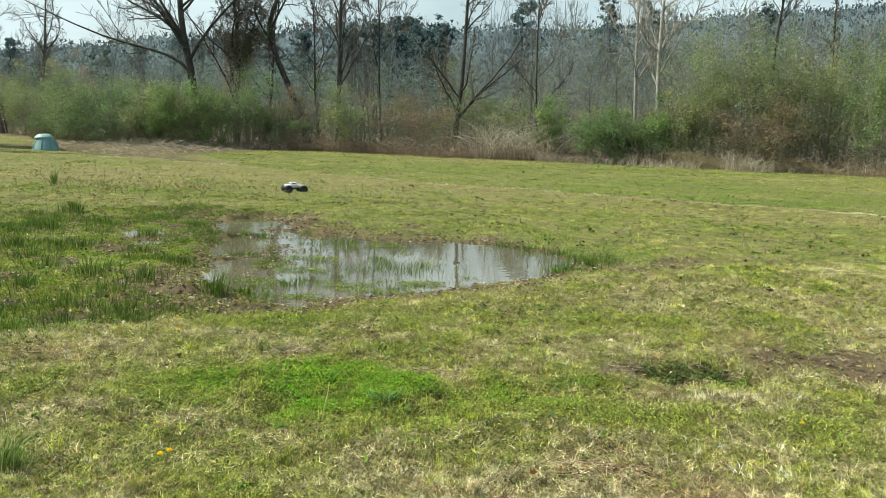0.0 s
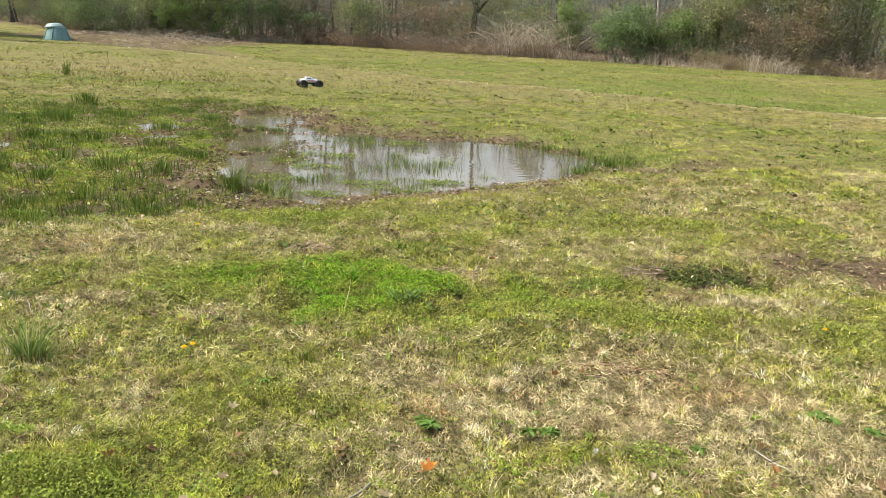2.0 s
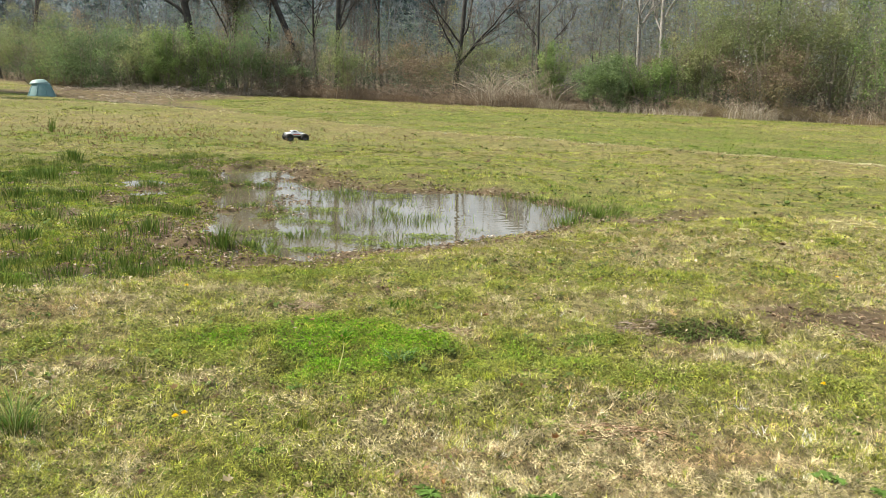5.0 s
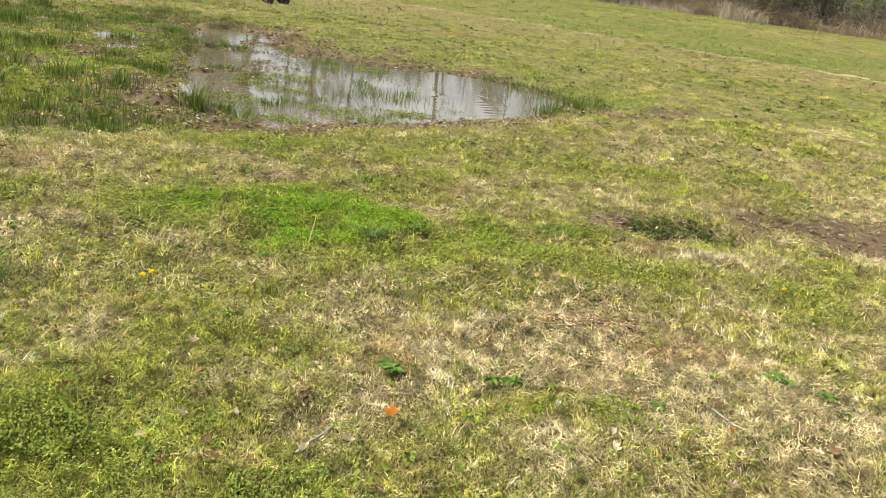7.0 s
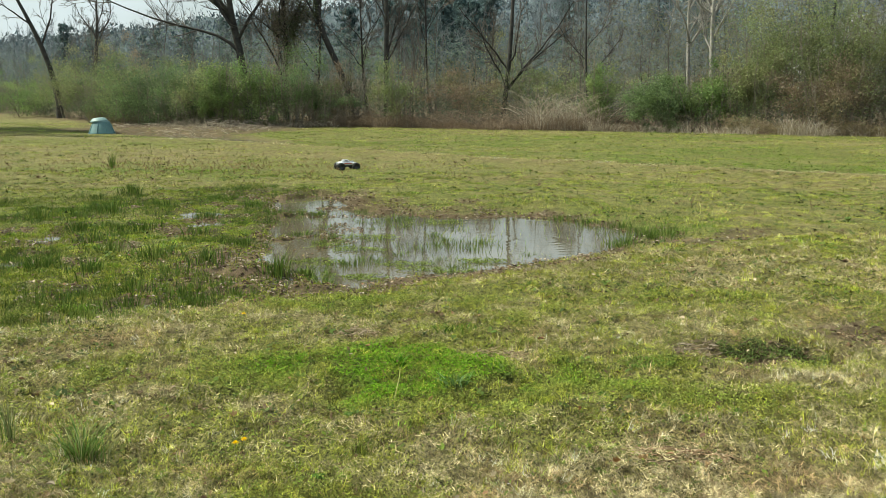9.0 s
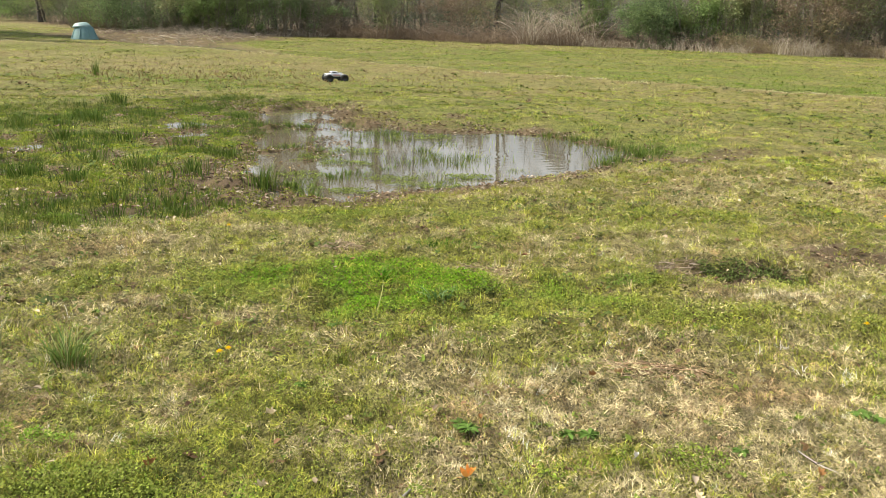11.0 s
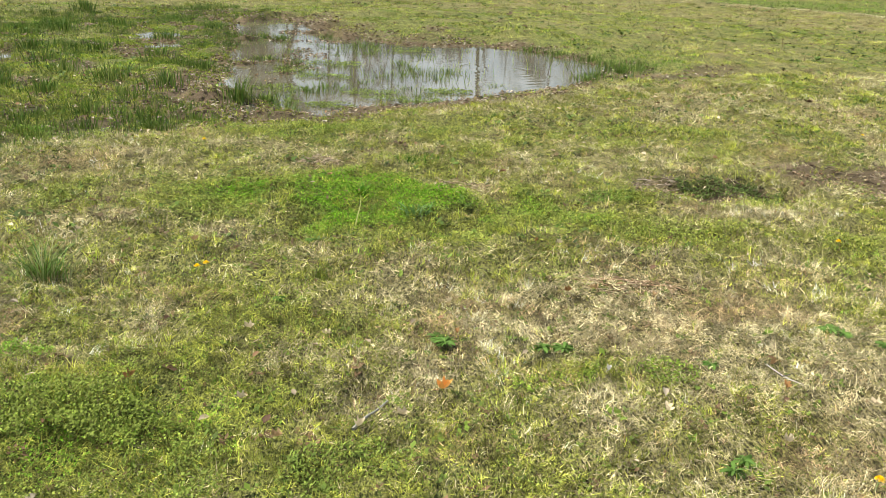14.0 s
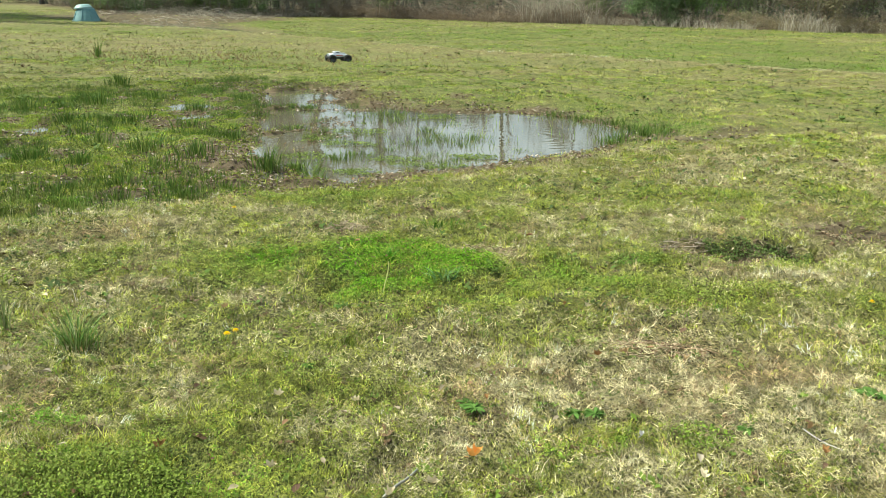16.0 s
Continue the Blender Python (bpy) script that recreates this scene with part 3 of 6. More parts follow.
def low_weeds(y0, y1, per_m2, size, each, tones, label):
    """Small flat plants and crumbs dotted through the turf, each a few leaves lying close."""
    cx, cy = scatter(y0, y1, per_m2)
    keep = (bare(cx, cy) < 0.5) & (fractal(cx, cy, 0.8, 57, 2) + RNG.normal(0, 0.12, len(cx)) > 0.45) & (land(cx, cy) > WATER_Z + 0.01)
    cx, cy = cx[keep], cy[keep]
    k = len(cx)
    i = np.repeat(np.arange(k), each)
    n = len(i)
    s = (size * np.exp(RNG.normal(0, 0.35, k)))[i]
    a = RNG.uniform(0, 2 * np.pi, n)
    u = np.stack([np.cos(a), np.sin(a), RNG.uniform(0.05, 0.7, n)], 1) * s[:, None]
    w = np.stack([-np.sin(a), np.cos(a), RNG.normal(0, 0.3, n)], 1) * (s * RNG.uniform(0.2, 0.4, n))[:, None]
    p = np.stack([cx[i], cy[i], land(cx, cy)[i] + 0.012], 1) + RNG.normal(0, 0.5, (n, 3)) * s[:, None] * [1, 1, 0.1]
    v = np.stack([p, p + u * 0.55 - w, p + u, p + u * 0.55 + w], 1).reshape(-1, 3)
    c = (np.array(tones)[RNG.integers(0, len(tones), k)])[i] * RNG.uniform(0.6, 1.3, (n, 1))
    tagged(new("lawn_weeds", np_mesh("lawn_weeds", v, np.arange(4 * n).reshape(n, 4), GRASS, np.repeat(c, 4, 0))), label, "weeds", kind="stuff")


DOTS = [(0.075, 0.115, 0.025), (0.10, 0.155, 0.03), (0.13, 0.09, 0.05), (0.06, 0.085, 0.025)]
low_weeds(1.7, 4.0, 260, 0.013, 6, [(0.10, 0.145, 0.025), (0.14, 0.20, 0.03), (0.15, 0.095, 0.05), (0.07, 0.095, 0.02)], "small dark weeds and brown crumbs dotted through the turf")
low_weeds(4.0, 9.0, 130, 0.02, 6, DOTS, "small dark weeds and brown crumbs dotted through the turf")
low_weeds(9.0, 18.0, 36, 0.03, 5, DOTS, "dark low weeds dotted over the field")
low_weeds(18.0, 44.0, 5, 0.045, 4, [(0.13, 0.18, 0.04), (0.11, 0.15, 0.035), (0.17, 0.13, 0.07)], "dark low weeds dotted over the far field")

# ---- woods ----
def tree(name, points, radius, height, label, bark=None, sides=7, limbs=9, spread=42, group="trees at the wood's edge", extra=(), first=0.3):
    """A leafless tree: a trunk through a few points, carried on upwards, with three orders of branches."""
    line = smooth_line(points, 9)
    line = (line - (0, 0, 1.5)) * 1.06 + (0, 0, 1.5)
    top = line[-1]
    d = (line[-1] - line[-3]) / np.linalg.norm(line[-1] - line[-3])
    more = []
    while top[2] < height:
        d = d + np.array([0, 0, 0.15]) + RNG.normal(size=3) * 0.06
        d /= np.linalg.norm(d)
        top = top + d * 0.9
        more.append(top)
    line = np.r_[line, np.array(more).reshape(-1, 3)]
    line[0, 2] = land(line[0, 0], line[0, 1]) - 0.15
    n = len(line)
    origin = line[0].copy()
    line = line - origin
    rad = radius * np.linspace(1, 0.13, n) ** 0.9
    rad[0] *= 1.35
    base = new(name)
    base.location = origin
    v, f = tubes(line[None], rad[None], sides)
    bark = bark or BARK
    part("trunk", np_mesh("trunk", v, f, bark, smooth=True), base)
    limb, limb_r = grow(line[None], rad[None], limbs, first, 0.97, spread, 0.42, 9, 0.55, 0.13, 0.5)
    for pts in extra:
        big = (smooth_line(pts, 9) - (0, 0, 1.5)) * 1.06 + (0, 0, 1.5) - origin
        limb = np.r_[limb, big[None]]
        limb_r = np.r_[limb_r, (radius * 0.42 * np.linspace(1, 0.2, 9))[None]]
    for k in range(len(limb)):
        v, f = tubes(limb[k:k + 1], limb_r[k:k + 1], 5)
        part("limb", np_mesh("limb", v, f, bark, smooth=True), base)
    b2, r2 = grow(limb, limb_r, 9, 0.2, 1.0, 40, 0.42, 6, 0.4, 0.16, 0.6, 0.024)
    b3, r3 = grow(b2, r2, 5, 0.15, 1.0, 38, 0.5, 4, 0.3, 0.2, 0.6, 0.019)
    b4, r4 = grow(b3, r3, 2, 0.2, 1.0, 35, 0.6, 3, 0.3, 0.2, 0.7, 0.017)
    v, f = gather(tubes(b2, r2, 4), tubes(b3, r3, 3), tubes(b4, r4, 3))
    part("crown", np_mesh("crown", v, f, TWIG if bark is BARK else bark), base, "bare branching twigs")["kind"] = "stuff"
    return tagged(base, label, "tree", group)


tree("large_tree", [(-11.1, 48, 0), (-11.3, 48, 2.4), (-11.5, 48, 4.1), (-12.0, 48, 6.0), (-12.1, 48, 7.8)], 0.26, 15,
     "large dark leafless tree with a long sweeping limb", extra=[[(-11.5, 48, 3.9), (-12.1, 48, 4.7), (-13, 48, 5.1), (-14.8, 47.8, 5.2), (-16.5, 47.5, 5.8), (-18.3, 47.2, 6.5), (-20.5, 47, 7.6)],
                                                                   [(-12.0, 48, 5.8), (-13.0, 47.7, 6.8), (-14.5, 47.3, 7.4), (-16.5, 47.0, 8.6)], [(-11.6, 48, 4.6), (-10.6, 47.6, 6.2), (-9.2, 47.4, 7.6), (-7.6, 47.2, 9.4)], [(-11.9, 48, 5.4), (-13.4, 48.4, 7.6), (-15.6, 48.6, 9.6)]], limbs=32)
vined = tree("vine_covered_tree", [(-9.2, 48.8, 0), (-9.25, 48.8, 2.4), (-9.1, 48.8, 4.6), (-9.3, 48.8, 7.0)], 0.17, 13, "leafless tree hung with brown tangled vines", limbs=16, spread=36, first=0.15)
tree("leaning_tree", [(-5.3, 49, 0), (-5.6, 49, 2.2), (-6.8, 49, 4.1), (-7.5, 49, 5.8), (-7.6, 49, 7.2), (-7.1, 49, 8.1)], 0.21, 13, "dark leafless tree with a leaning crooked trunk", limbs=18)
for tx, ty, lean in ((-8.1, 51.0, 0.5), (-4.9, 52.0, -0.4), (-1.2, 51.5, -0.3)):
    tree("tree", [(tx, ty, 0), (tx + lean, ty, 3), (tx + lean, ty, 6), (tx + 1.5 * lean, ty, 9)], 0.085, 12.5, "slender dark leafless tree inside the wood", limbs=18, spread=42, first=0.2)
tree("forked_tree", [(-3.5, 47, 0), (-3.5, 47, 2), (-3.5, 47, 4.7), (-3.45, 47, 8)], 0.16, 12.5, "dark leafless tree with fanned upright branches", limbs=16, spread=32, first=0.2)
tree("tree", [(2.65, 45, 0), (2.7, 45, 1.5), (2.9, 45, 2.8), (3.0, 45, 4.5), (3.1, 45, 8)], 0.16, 12.5, "slender leafless tree with rising branches above brambles", limbs=15, spread=40, first=0.18)
tree("sapling", [(6.8, 44, 0), (6.8, 44, 1.5), (6.6, 44, 4.6), (6.6, 44, 8)], 0.075, 10, "thin leafless sapling at the wood's edge", limbs=13, spread=35)
tree("sycamore", [(12.7, 43, 0), (12.65, 43, 2.9), (12.5, 43, 5.3), (12.6, 43, 8)], 0.15, 12.5, "leafless tree with pale flaking bark", PALE_BARK, limbs=15, spread=45, first=0.25)
tree("sycamore", [(12.4, 46, 0), (12.3, 46, 3.2), (12.15, 46, 6.1), (12.15, 46, 8.5)], 0.13, 12, "slimmer leafless tree with pale flaking bark", PALE_BARK, limbs=14, spread=48, first=0.25)
tree("tree", [(18.8, 44, 0), (18.8, 44, 3.4), (18.7, 44, 5.9), (19.0, 44, 8.5)], 0.12, 12, "leafless tree forking behind olive shrubs", limbs=14, spread=28)
tree("sapling", [(20.5, 41, 0), (20.5, 41, 2.3), (20.3, 41, 5.5), (20.25, 41, 8)], 0.08, 11, "thin dark leafless sapling among shrubs", limbs=12, spread=35)
tree("tree", [(-25.1, 56, 0), (-25.25, 56, 2.3), (-26, 56, 4.7), (-26.9, 56, 6.6), (-27.7, 56, 8.2)], 0.22, 11, "dark leafless tree leaning out over the field", limbs=9)
tree("tree", [(-28.7, 70, 0), (-28.3, 70, 4.7), (-28, 70, 6.9), (-28, 70, 8.2)], 0.2, 11, "slender distant leafless tree", limbs=11)


def leaf_cloud(centre, size, n, tones, leaf=0.05):
    """Small leaves in an uneven crown: many clumps with gaps between."""
    k = max(10, n // 240)
    hub = RNG.normal(size=(k, 3))
    hub /= np.linalg.norm(hub, axis=1, keepdims=True)
    hub = hub * RNG.uniform(0.2, 1.0, (k, 1)) * np.array(size) / 2 * RNG.uniform(0.75, 1.2, (k, 1)) + centre
    i = RNG.integers(0, k, n)
    p = hub[i] + RNG.normal(size=(n, 3)) * np.array(size) * RNG.uniform(0.035, 0.09, (k, 1))[i]
    a, b = RNG.normal(size=(n, 3)), RNG.normal(size=(n, 3))
    a /= np.linalg.norm(a, axis=1, keepdims=True)
    b -= (a * b).sum(1, keepdims=True) * a
    b /= np.linalg.norm(b, axis=1, keepdims=True)
    s = leaf * RNG.uniform(0.5, 1.4, (n, 1))
    v = np.stack([p - a * s, p + a * s * 0.4 - b * s * 0.55, p + a * s + b * s * 0.3], 1).reshape(-1, 3)
    f = np.arange(3 * n).reshape(n, 3)
    tone = np.array(tones)[RNG.integers(0, len(tones), k)][i] * RNG.uniform(0.72, 1.25, (k, 1))[i] * RNG.uniform(0.6, 1.35, (n, 1))
    return v, f, np.repeat(tone, 3, 0)


OLIVE = [(0.245, 0.285, 0.125), (0.21, 0.265, 0.115), (0.275, 0.285, 0.14)]
YELLOWGREEN = [(0.20, 0.285, 0.095), (0.175, 0.26, 0.09), (0.225, 0.285, 0.11)]
DARKGREEN = [(0.165, 0.235, 0.10), (0.19, 0.26, 0.11), (0.14, 0.20, 0.095)]
BROWN = [(0.255, 0.195, 0.135), (0.22, 0.17, 0.12), (0.235, 0.21, 0.115)]


def shrub(x, y, wide, high, tones, count, label, stems=19, leaf=0.055):
    """A thicket shrub: many upright stems, finer twigs and a thin veil of young leaves."""
    z = float(land(x, y))
    base = new("shrub")
    wide, count = wide * 1.22, int(count * 3.5)
    base.location = (x, y, z - 0.05)
    a, r = RNG.uniform(0, 2 * np.pi, stems), np.sqrt(RNG.uniform(0, 1, stems)) * wide * 0.3
    foot = np.stack([np.cos(a) * r, np.sin(a) * r * 0.7, 0 * a], 1)
    lean = foot * RNG.uniform(0.4, 1.1, (stems, 1)) + RNG.normal(size=(stems, 3)) * wide * 0.08
    top = foot + lean
    top[:, 2] = high * RNG.uniform(0.55, 1.0, stems)
    u = np.linspace(0, 1, 6)[None, :, None]
    line = foot[:, None] * (1 - u) + top[:, None] * u + RNG.normal(size=(stems, 6, 3)) * 0.05 * u
    rad = np.repeat(RNG.uniform(0.012, 0.028, (stems, 1)), 6, 1) * np.linspace(1, 0.4, 6)
    t1, q1 = grow(line, rad, 6, 0.2, 1.0, 38, 0.35, 4, 0.3, 0.18, 0.6, 0.006)
    t2, q2 = grow(t1, q1, 2, 0.2, 1.0, 40, 0.6, 3, 0.2, 0.2, 0.7, 0.006)
    v, f = gather(tubes(line, rad, 4), tubes(t1, q1, 3), tubes(t2, q2, 3))
    tagged(part("brushwood", np_mesh("brushwood", v, f, STEM), base), kind="stuff")
    v, f, c = leaf_cloud(np.array([0, 0, high * 0.5]), (wide, wide * 0.8, high * 0.98), count, tones, leaf * 0.88)
    v[:, 2] = np.maximum(v[:, 2], 0.02)
    part("foliage", np_mesh("foliage", v, f, LEAF, c), base, "thin veil of young leaves")["kind"] = "stuff"
    return tagged(base, label, "shrub", "shrubs along the wood's edge")


for spec in ((-17.0, 48, 4.6, 4.0, DARKGREEN, 4200, "dark green shrub coming into leaf behind the field"), (-24.5, 58, 5.0, 4.6, OLIVE, 3800, "broad olive shrub coming into leaf"),
             (-20.7, 52, 4.0, 2.6, DARKGREEN, 3000, "low dark green shrub beside the ditch"), (-30, 63, 6.0, 3.0, YELLOWGREEN, 3500, "low yellow-green shrub by the field"),
             (-14.2, 47.5, 3.4, 3.3, DARKGREEN, 3200, "dark green shrub by the ditch"), (-11.9, 46, 2.6, 3.5, YELLOWGREEN, 4600, "bright yellow-green shrub below a large tree"),
             (-8.8, 47, 3.8, 4.3, DARKGREEN, 2800, "dark green shrub with crowded stems", 34), (-5.9, 48, 3.2, 3.8, BROWN, 1100, "thin brown shrub between dark trunks", 34),
             (-3.2, 46, 2.6, 3.9, OLIVE, 1700, "olive-brown shrub beside a dark trunk"), (0.4, 47, 5.0, 3.4, BROWN, 2400, "brown leafless shrub above brambles"),
             (4.4, 46.5, 4.4, 3.6, OLIVE, 2200, "thin grey-olive shrub above brambles"), (7.3, 43.5, 2.0, 3.6, YELLOWGREEN, 2600, "narrow yellow-green shrub by brambles"),
             (9.9, 42, 3.0, 2.9, DARKGREEN, 4600, "rounded green shrub in young leaf"), (12.2, 42, 2.5, 3.1, YELLOWGREEN, 3600, "green shrub before a pale trunk"),
             (15.5, 42, 4.4, 6.8, OLIVE, 6000, "tall olive shrub coming into leaf"), (16.8, 39.7, 4.0, 3.5, BROWN, 3000, "brown twiggy shrub above pale reeds"),
             (20.2, 40.5, 3.2, 6.3, OLIVE, 4200, "tall olive shrub with bare tips"), (22.0, 38.2, 3.6, 7.4, YELLOWGREEN, 5200, "tall yellow-olive shrub at the field's corner"),
             (18.6, 41.8, 3.4, 6.0, OLIVE, 3600, "thick olive shrub coming into leaf"), (26, 37, 5.0, 6.0, OLIVE, 3500, "tall olive shrub past the corner"), (31, 35, 6.0, 5.0, OLIVE, 3000, "broad olive shrub past the corner"),
             (-10.3, 46.3, 2.6, 3.7, YELLOWGREEN, 3600, "green shrub before a large trunk"), (-13.1, 46.8, 3.2, 3.5, OLIVE, 3400, "olive shrub with pale stems by the ditch"),
             (-7.0, 47.0, 3.4, 2.9, DARKGREEN, 1700, "dark green shrub below a leaning tree", 30), (-19.2, 50, 4.2, 4.3, OLIVE, 3600, "broad olive shrub behind the ditch"),
             (14.0, 41.4, 2.8, 4.6, OLIVE, 3600, "olive shrub beside a pale trunk"), (17.4, 41.6, 3.8, 7.0, OLIVE, 5200, "tall thick olive shrub coming into leaf"),
             (24.0, 38.0, 4.0, 7.6, OLIVE, 4600, "tall olive shrub at the field's corner"), (11.0, 42.8, 2.6, 2.6, DARKGREEN, 3200, "low green shrub among dry reeds")):
    shrub(*spec)
for k in range(26):
    sx = -42 + 2.9 * k + RNG.uniform(-1.2, 1.2)
    shrub(sx, float(treeline(sx)) + RNG.uniform(3.5, 13), RNG.uniform(2.8, 4.6), RNG.uniform(2.8, 5.6), (OLIVE, DARKGREEN, OLIVE, BROWN)[k % 4], 1000, "shrub coming into thin leaf inside the wood")


v_, f_, c_ = leaf_cloud(np.array([0.3, -0.3, 6.2]), (3.4, 2.4, 8.2), 15000, [(0.17, 0.14, 0.11), (0.13, 0.115, 0.085), (0.12, 0.14, 0.07), (0.22, 0.185, 0.15)], 0.06)
part("vines", np_mesh("vines", v_, f_, LEAF, c_), vined, "tangle of brown vines and dead leaves")["kind"] = "stuff"


def bare_wood(count, x0, x1, d0, d1, h0, h1, mat, label, twig=0.012, k2=8, k3=5):
    """Many leafless trees standing close, behind the wood's edge."""
    x = RNG.uniform(x0, x1, count)
    y = treeline(x) + RNG.uniform(d0, d1, count)
    h = RNG.uniform(h0, h1, count)
    u = np.linspace(0, 1, 7)[None, :, None]
    foot = np.stack([x, y, land(x, y) - 0.1], 1)
    top = foot + np.stack([RNG.normal(0, 0.06, count) * h, RNG.normal(0, 0.05, count) * h, h], 1)
    line = foot[:, None] * (1 - u) + top[:, None] * u + RNG.normal(size=(count, 7, 3)) * 0.12 * u
    rad = (0.0045 * h + 0.014)[:, None] * np.linspace(1, 0.15, 7)
    b1, r1 = grow(line, rad, k2, 0.25, 1.0, 38, 0.32, 5, 0.5, 0.14, 0.55, twig)
    b2, r2 = grow(b1, r1, k3, 0.15, 1.0, 38, 0.5, 3, 0.35, 0.2, 0.65, twig)
    b3, r3 = grow(b2, r2, 1, 0.15, 1.0, 38, 0.6, 2, 0.3, 0.2, 0.8, twig)
    pieces = [tubes(line, rad, 4), tubes(b1, r1, 3), tubes(b2, r2, 3)] + ([tubes(b3, r3, 3)] if d0 < 40 else [])
    v, f = gather(*pieces)
    return tagged(new("far_woods", np_mesh("far_woods", v, f, mat)), label, "woods", kind="stuff")


bare_wood(115, -48, 48, 3, 18, 4, 8.5, TWIG, "young leafless trees crowding behind the shrubs", 0.009, 12, 5)
bare_wood(150, -75, 75, 18, 55, 8, 12, HAZED_TWIG, "grey leafless wood", 0.02, 9, 5)
bare_wood(120, -120, 140, 55, 130, 10, 14, HAZED_TWIG, "leafless wood on rising ground, coloured blue-grey for haze", 0.034, 8, 4)
bare_wood(60, 12, 120, 40, 125, 11, 17, HAZED_TWIG, "tall grey leafless wood on rising ground", 0.028, 9, 5)
bare_wood(70, 6, 75, 22, 70, 11, 16, HAZED_TWIG, "tall grey leafless trees filling the wood", 0.02, 9, 4)
bare_wood(24, 34, 64, 26, 58, 9, 13, TWIG, "tall leafless trees before pale houses", 0.014, 12, 5)


def scrub(n, x0, x1, d0, d1, high, tones, label, length, width, patch=3.0):
    """Undergrowth and close twigs: slim sprays of uneven height, thick and thin by patches."""
    x = RNG.uniform(x0, x1, n)
    back = RNG.uniform(d0, d1, n)
    y = treeline(x) + back
    lump = fractal(x, y * 0.6, patch, 61, 3)
    top = high * (0.35 + 1.1 * lump if high > 6 else 0.12 + 2.6 * np.clip(lump - 0.22, 0, 1) ** 1.6)
    z = land(x, y) + top * RNG.uniform(0, 1, n) ** 0.8
    p = np.stack([x, y, z], 1)
    d = np.stack([RNG.normal(0, 0.8, n), RNG.normal(0, 0.8, n), RNG.uniform(-0.2, 1.0, n)], 1)
    d /= np.linalg.norm(d, axis=1, keepdims=True)
    s = np.cross(d, RNG.normal(size=(n, 3)))
    s *= (width * RNG.uniform(0.5, 1.4, n) / (np.linalg.norm(s, axis=1) + 1e-9))[:, None]
    d *= (length * RNG.uniform(0.5, 1.4, n))[:, None]
    v = np.stack([p - s, p + d, p + s], 1).reshape(-1, 3)
    mixed = fractal(x, y, patch * 1.7, 63, 2)
    t = np.array(tones)
    c = t[np.clip((mixed * len(t) + RNG.normal(0, 0.5, n)).astype(int), 0, len(t) - 1)] * RNG.uniform(0.75, 1.2, (n, 1))
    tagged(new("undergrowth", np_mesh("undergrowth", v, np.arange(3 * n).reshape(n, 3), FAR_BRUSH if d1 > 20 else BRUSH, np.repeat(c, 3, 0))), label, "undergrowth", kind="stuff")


scrub(75000, -50, 45, 0.8, 14, 3.4, [(0.145, 0.125, 0.095), (0.12, 0.125, 0.09), (0.11, 0.145, 0.085), (0.135, 0.15, 0.10)], "brown and olive undergrowth behind the shrubs", 0.24, 0.02, 2.2)
scrub(24000, -7.5, 9, -0.5, 2.2, 0.95, [(0.23, 0.17, 0.115), (0.19, 0.145, 0.10), (0.30, 0.235, 0.165)], "red-brown bramble twigs at the wood's edge", 0.16, 0.009, 1.4)
scrub(16000, 12.5, 26, -0.3, 2.0, 1.0, [(0.23, 0.17, 0.11), (0.22, 0.19, 0.10), (0.33, 0.27, 0.18)], "brown bramble twigs below shrubs", 0.16, 0.009, 1.4)
scrub(14000, -22, -7, 0.0, 2.0, 0.8, [(0.18, 0.17, 0.08), (0.20, 0.15, 0.10), (0.16, 0.20, 0.07)], "olive brush below shrubs", 0.16, 0.009, 1.4)
# paler, bluer tones on the next two paint in the distance haze
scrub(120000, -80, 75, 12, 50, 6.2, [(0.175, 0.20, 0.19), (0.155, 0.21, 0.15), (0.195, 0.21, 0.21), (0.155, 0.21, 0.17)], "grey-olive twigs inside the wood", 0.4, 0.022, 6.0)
scrub(90000, -140, 150, 50, 130, 9.5, [(0.12, 0.155, 0.16), (0.14, 0.165, 0.17), (0.11, 0.145, 0.14), (0.15, 0.17, 0.15)], "twigs on the far slope, coloured grey for haze", 0.7, 0.05, 10.0)
scrub(62000, 9, 60, 8, 40, 9.0, [(0.19, 0.195, 0.12), (0.175, 0.17, 0.14), (0.20, 0.205, 0.115)], "tall olive and grey twigs inside the wood", 0.4, 0.022, 5.0)


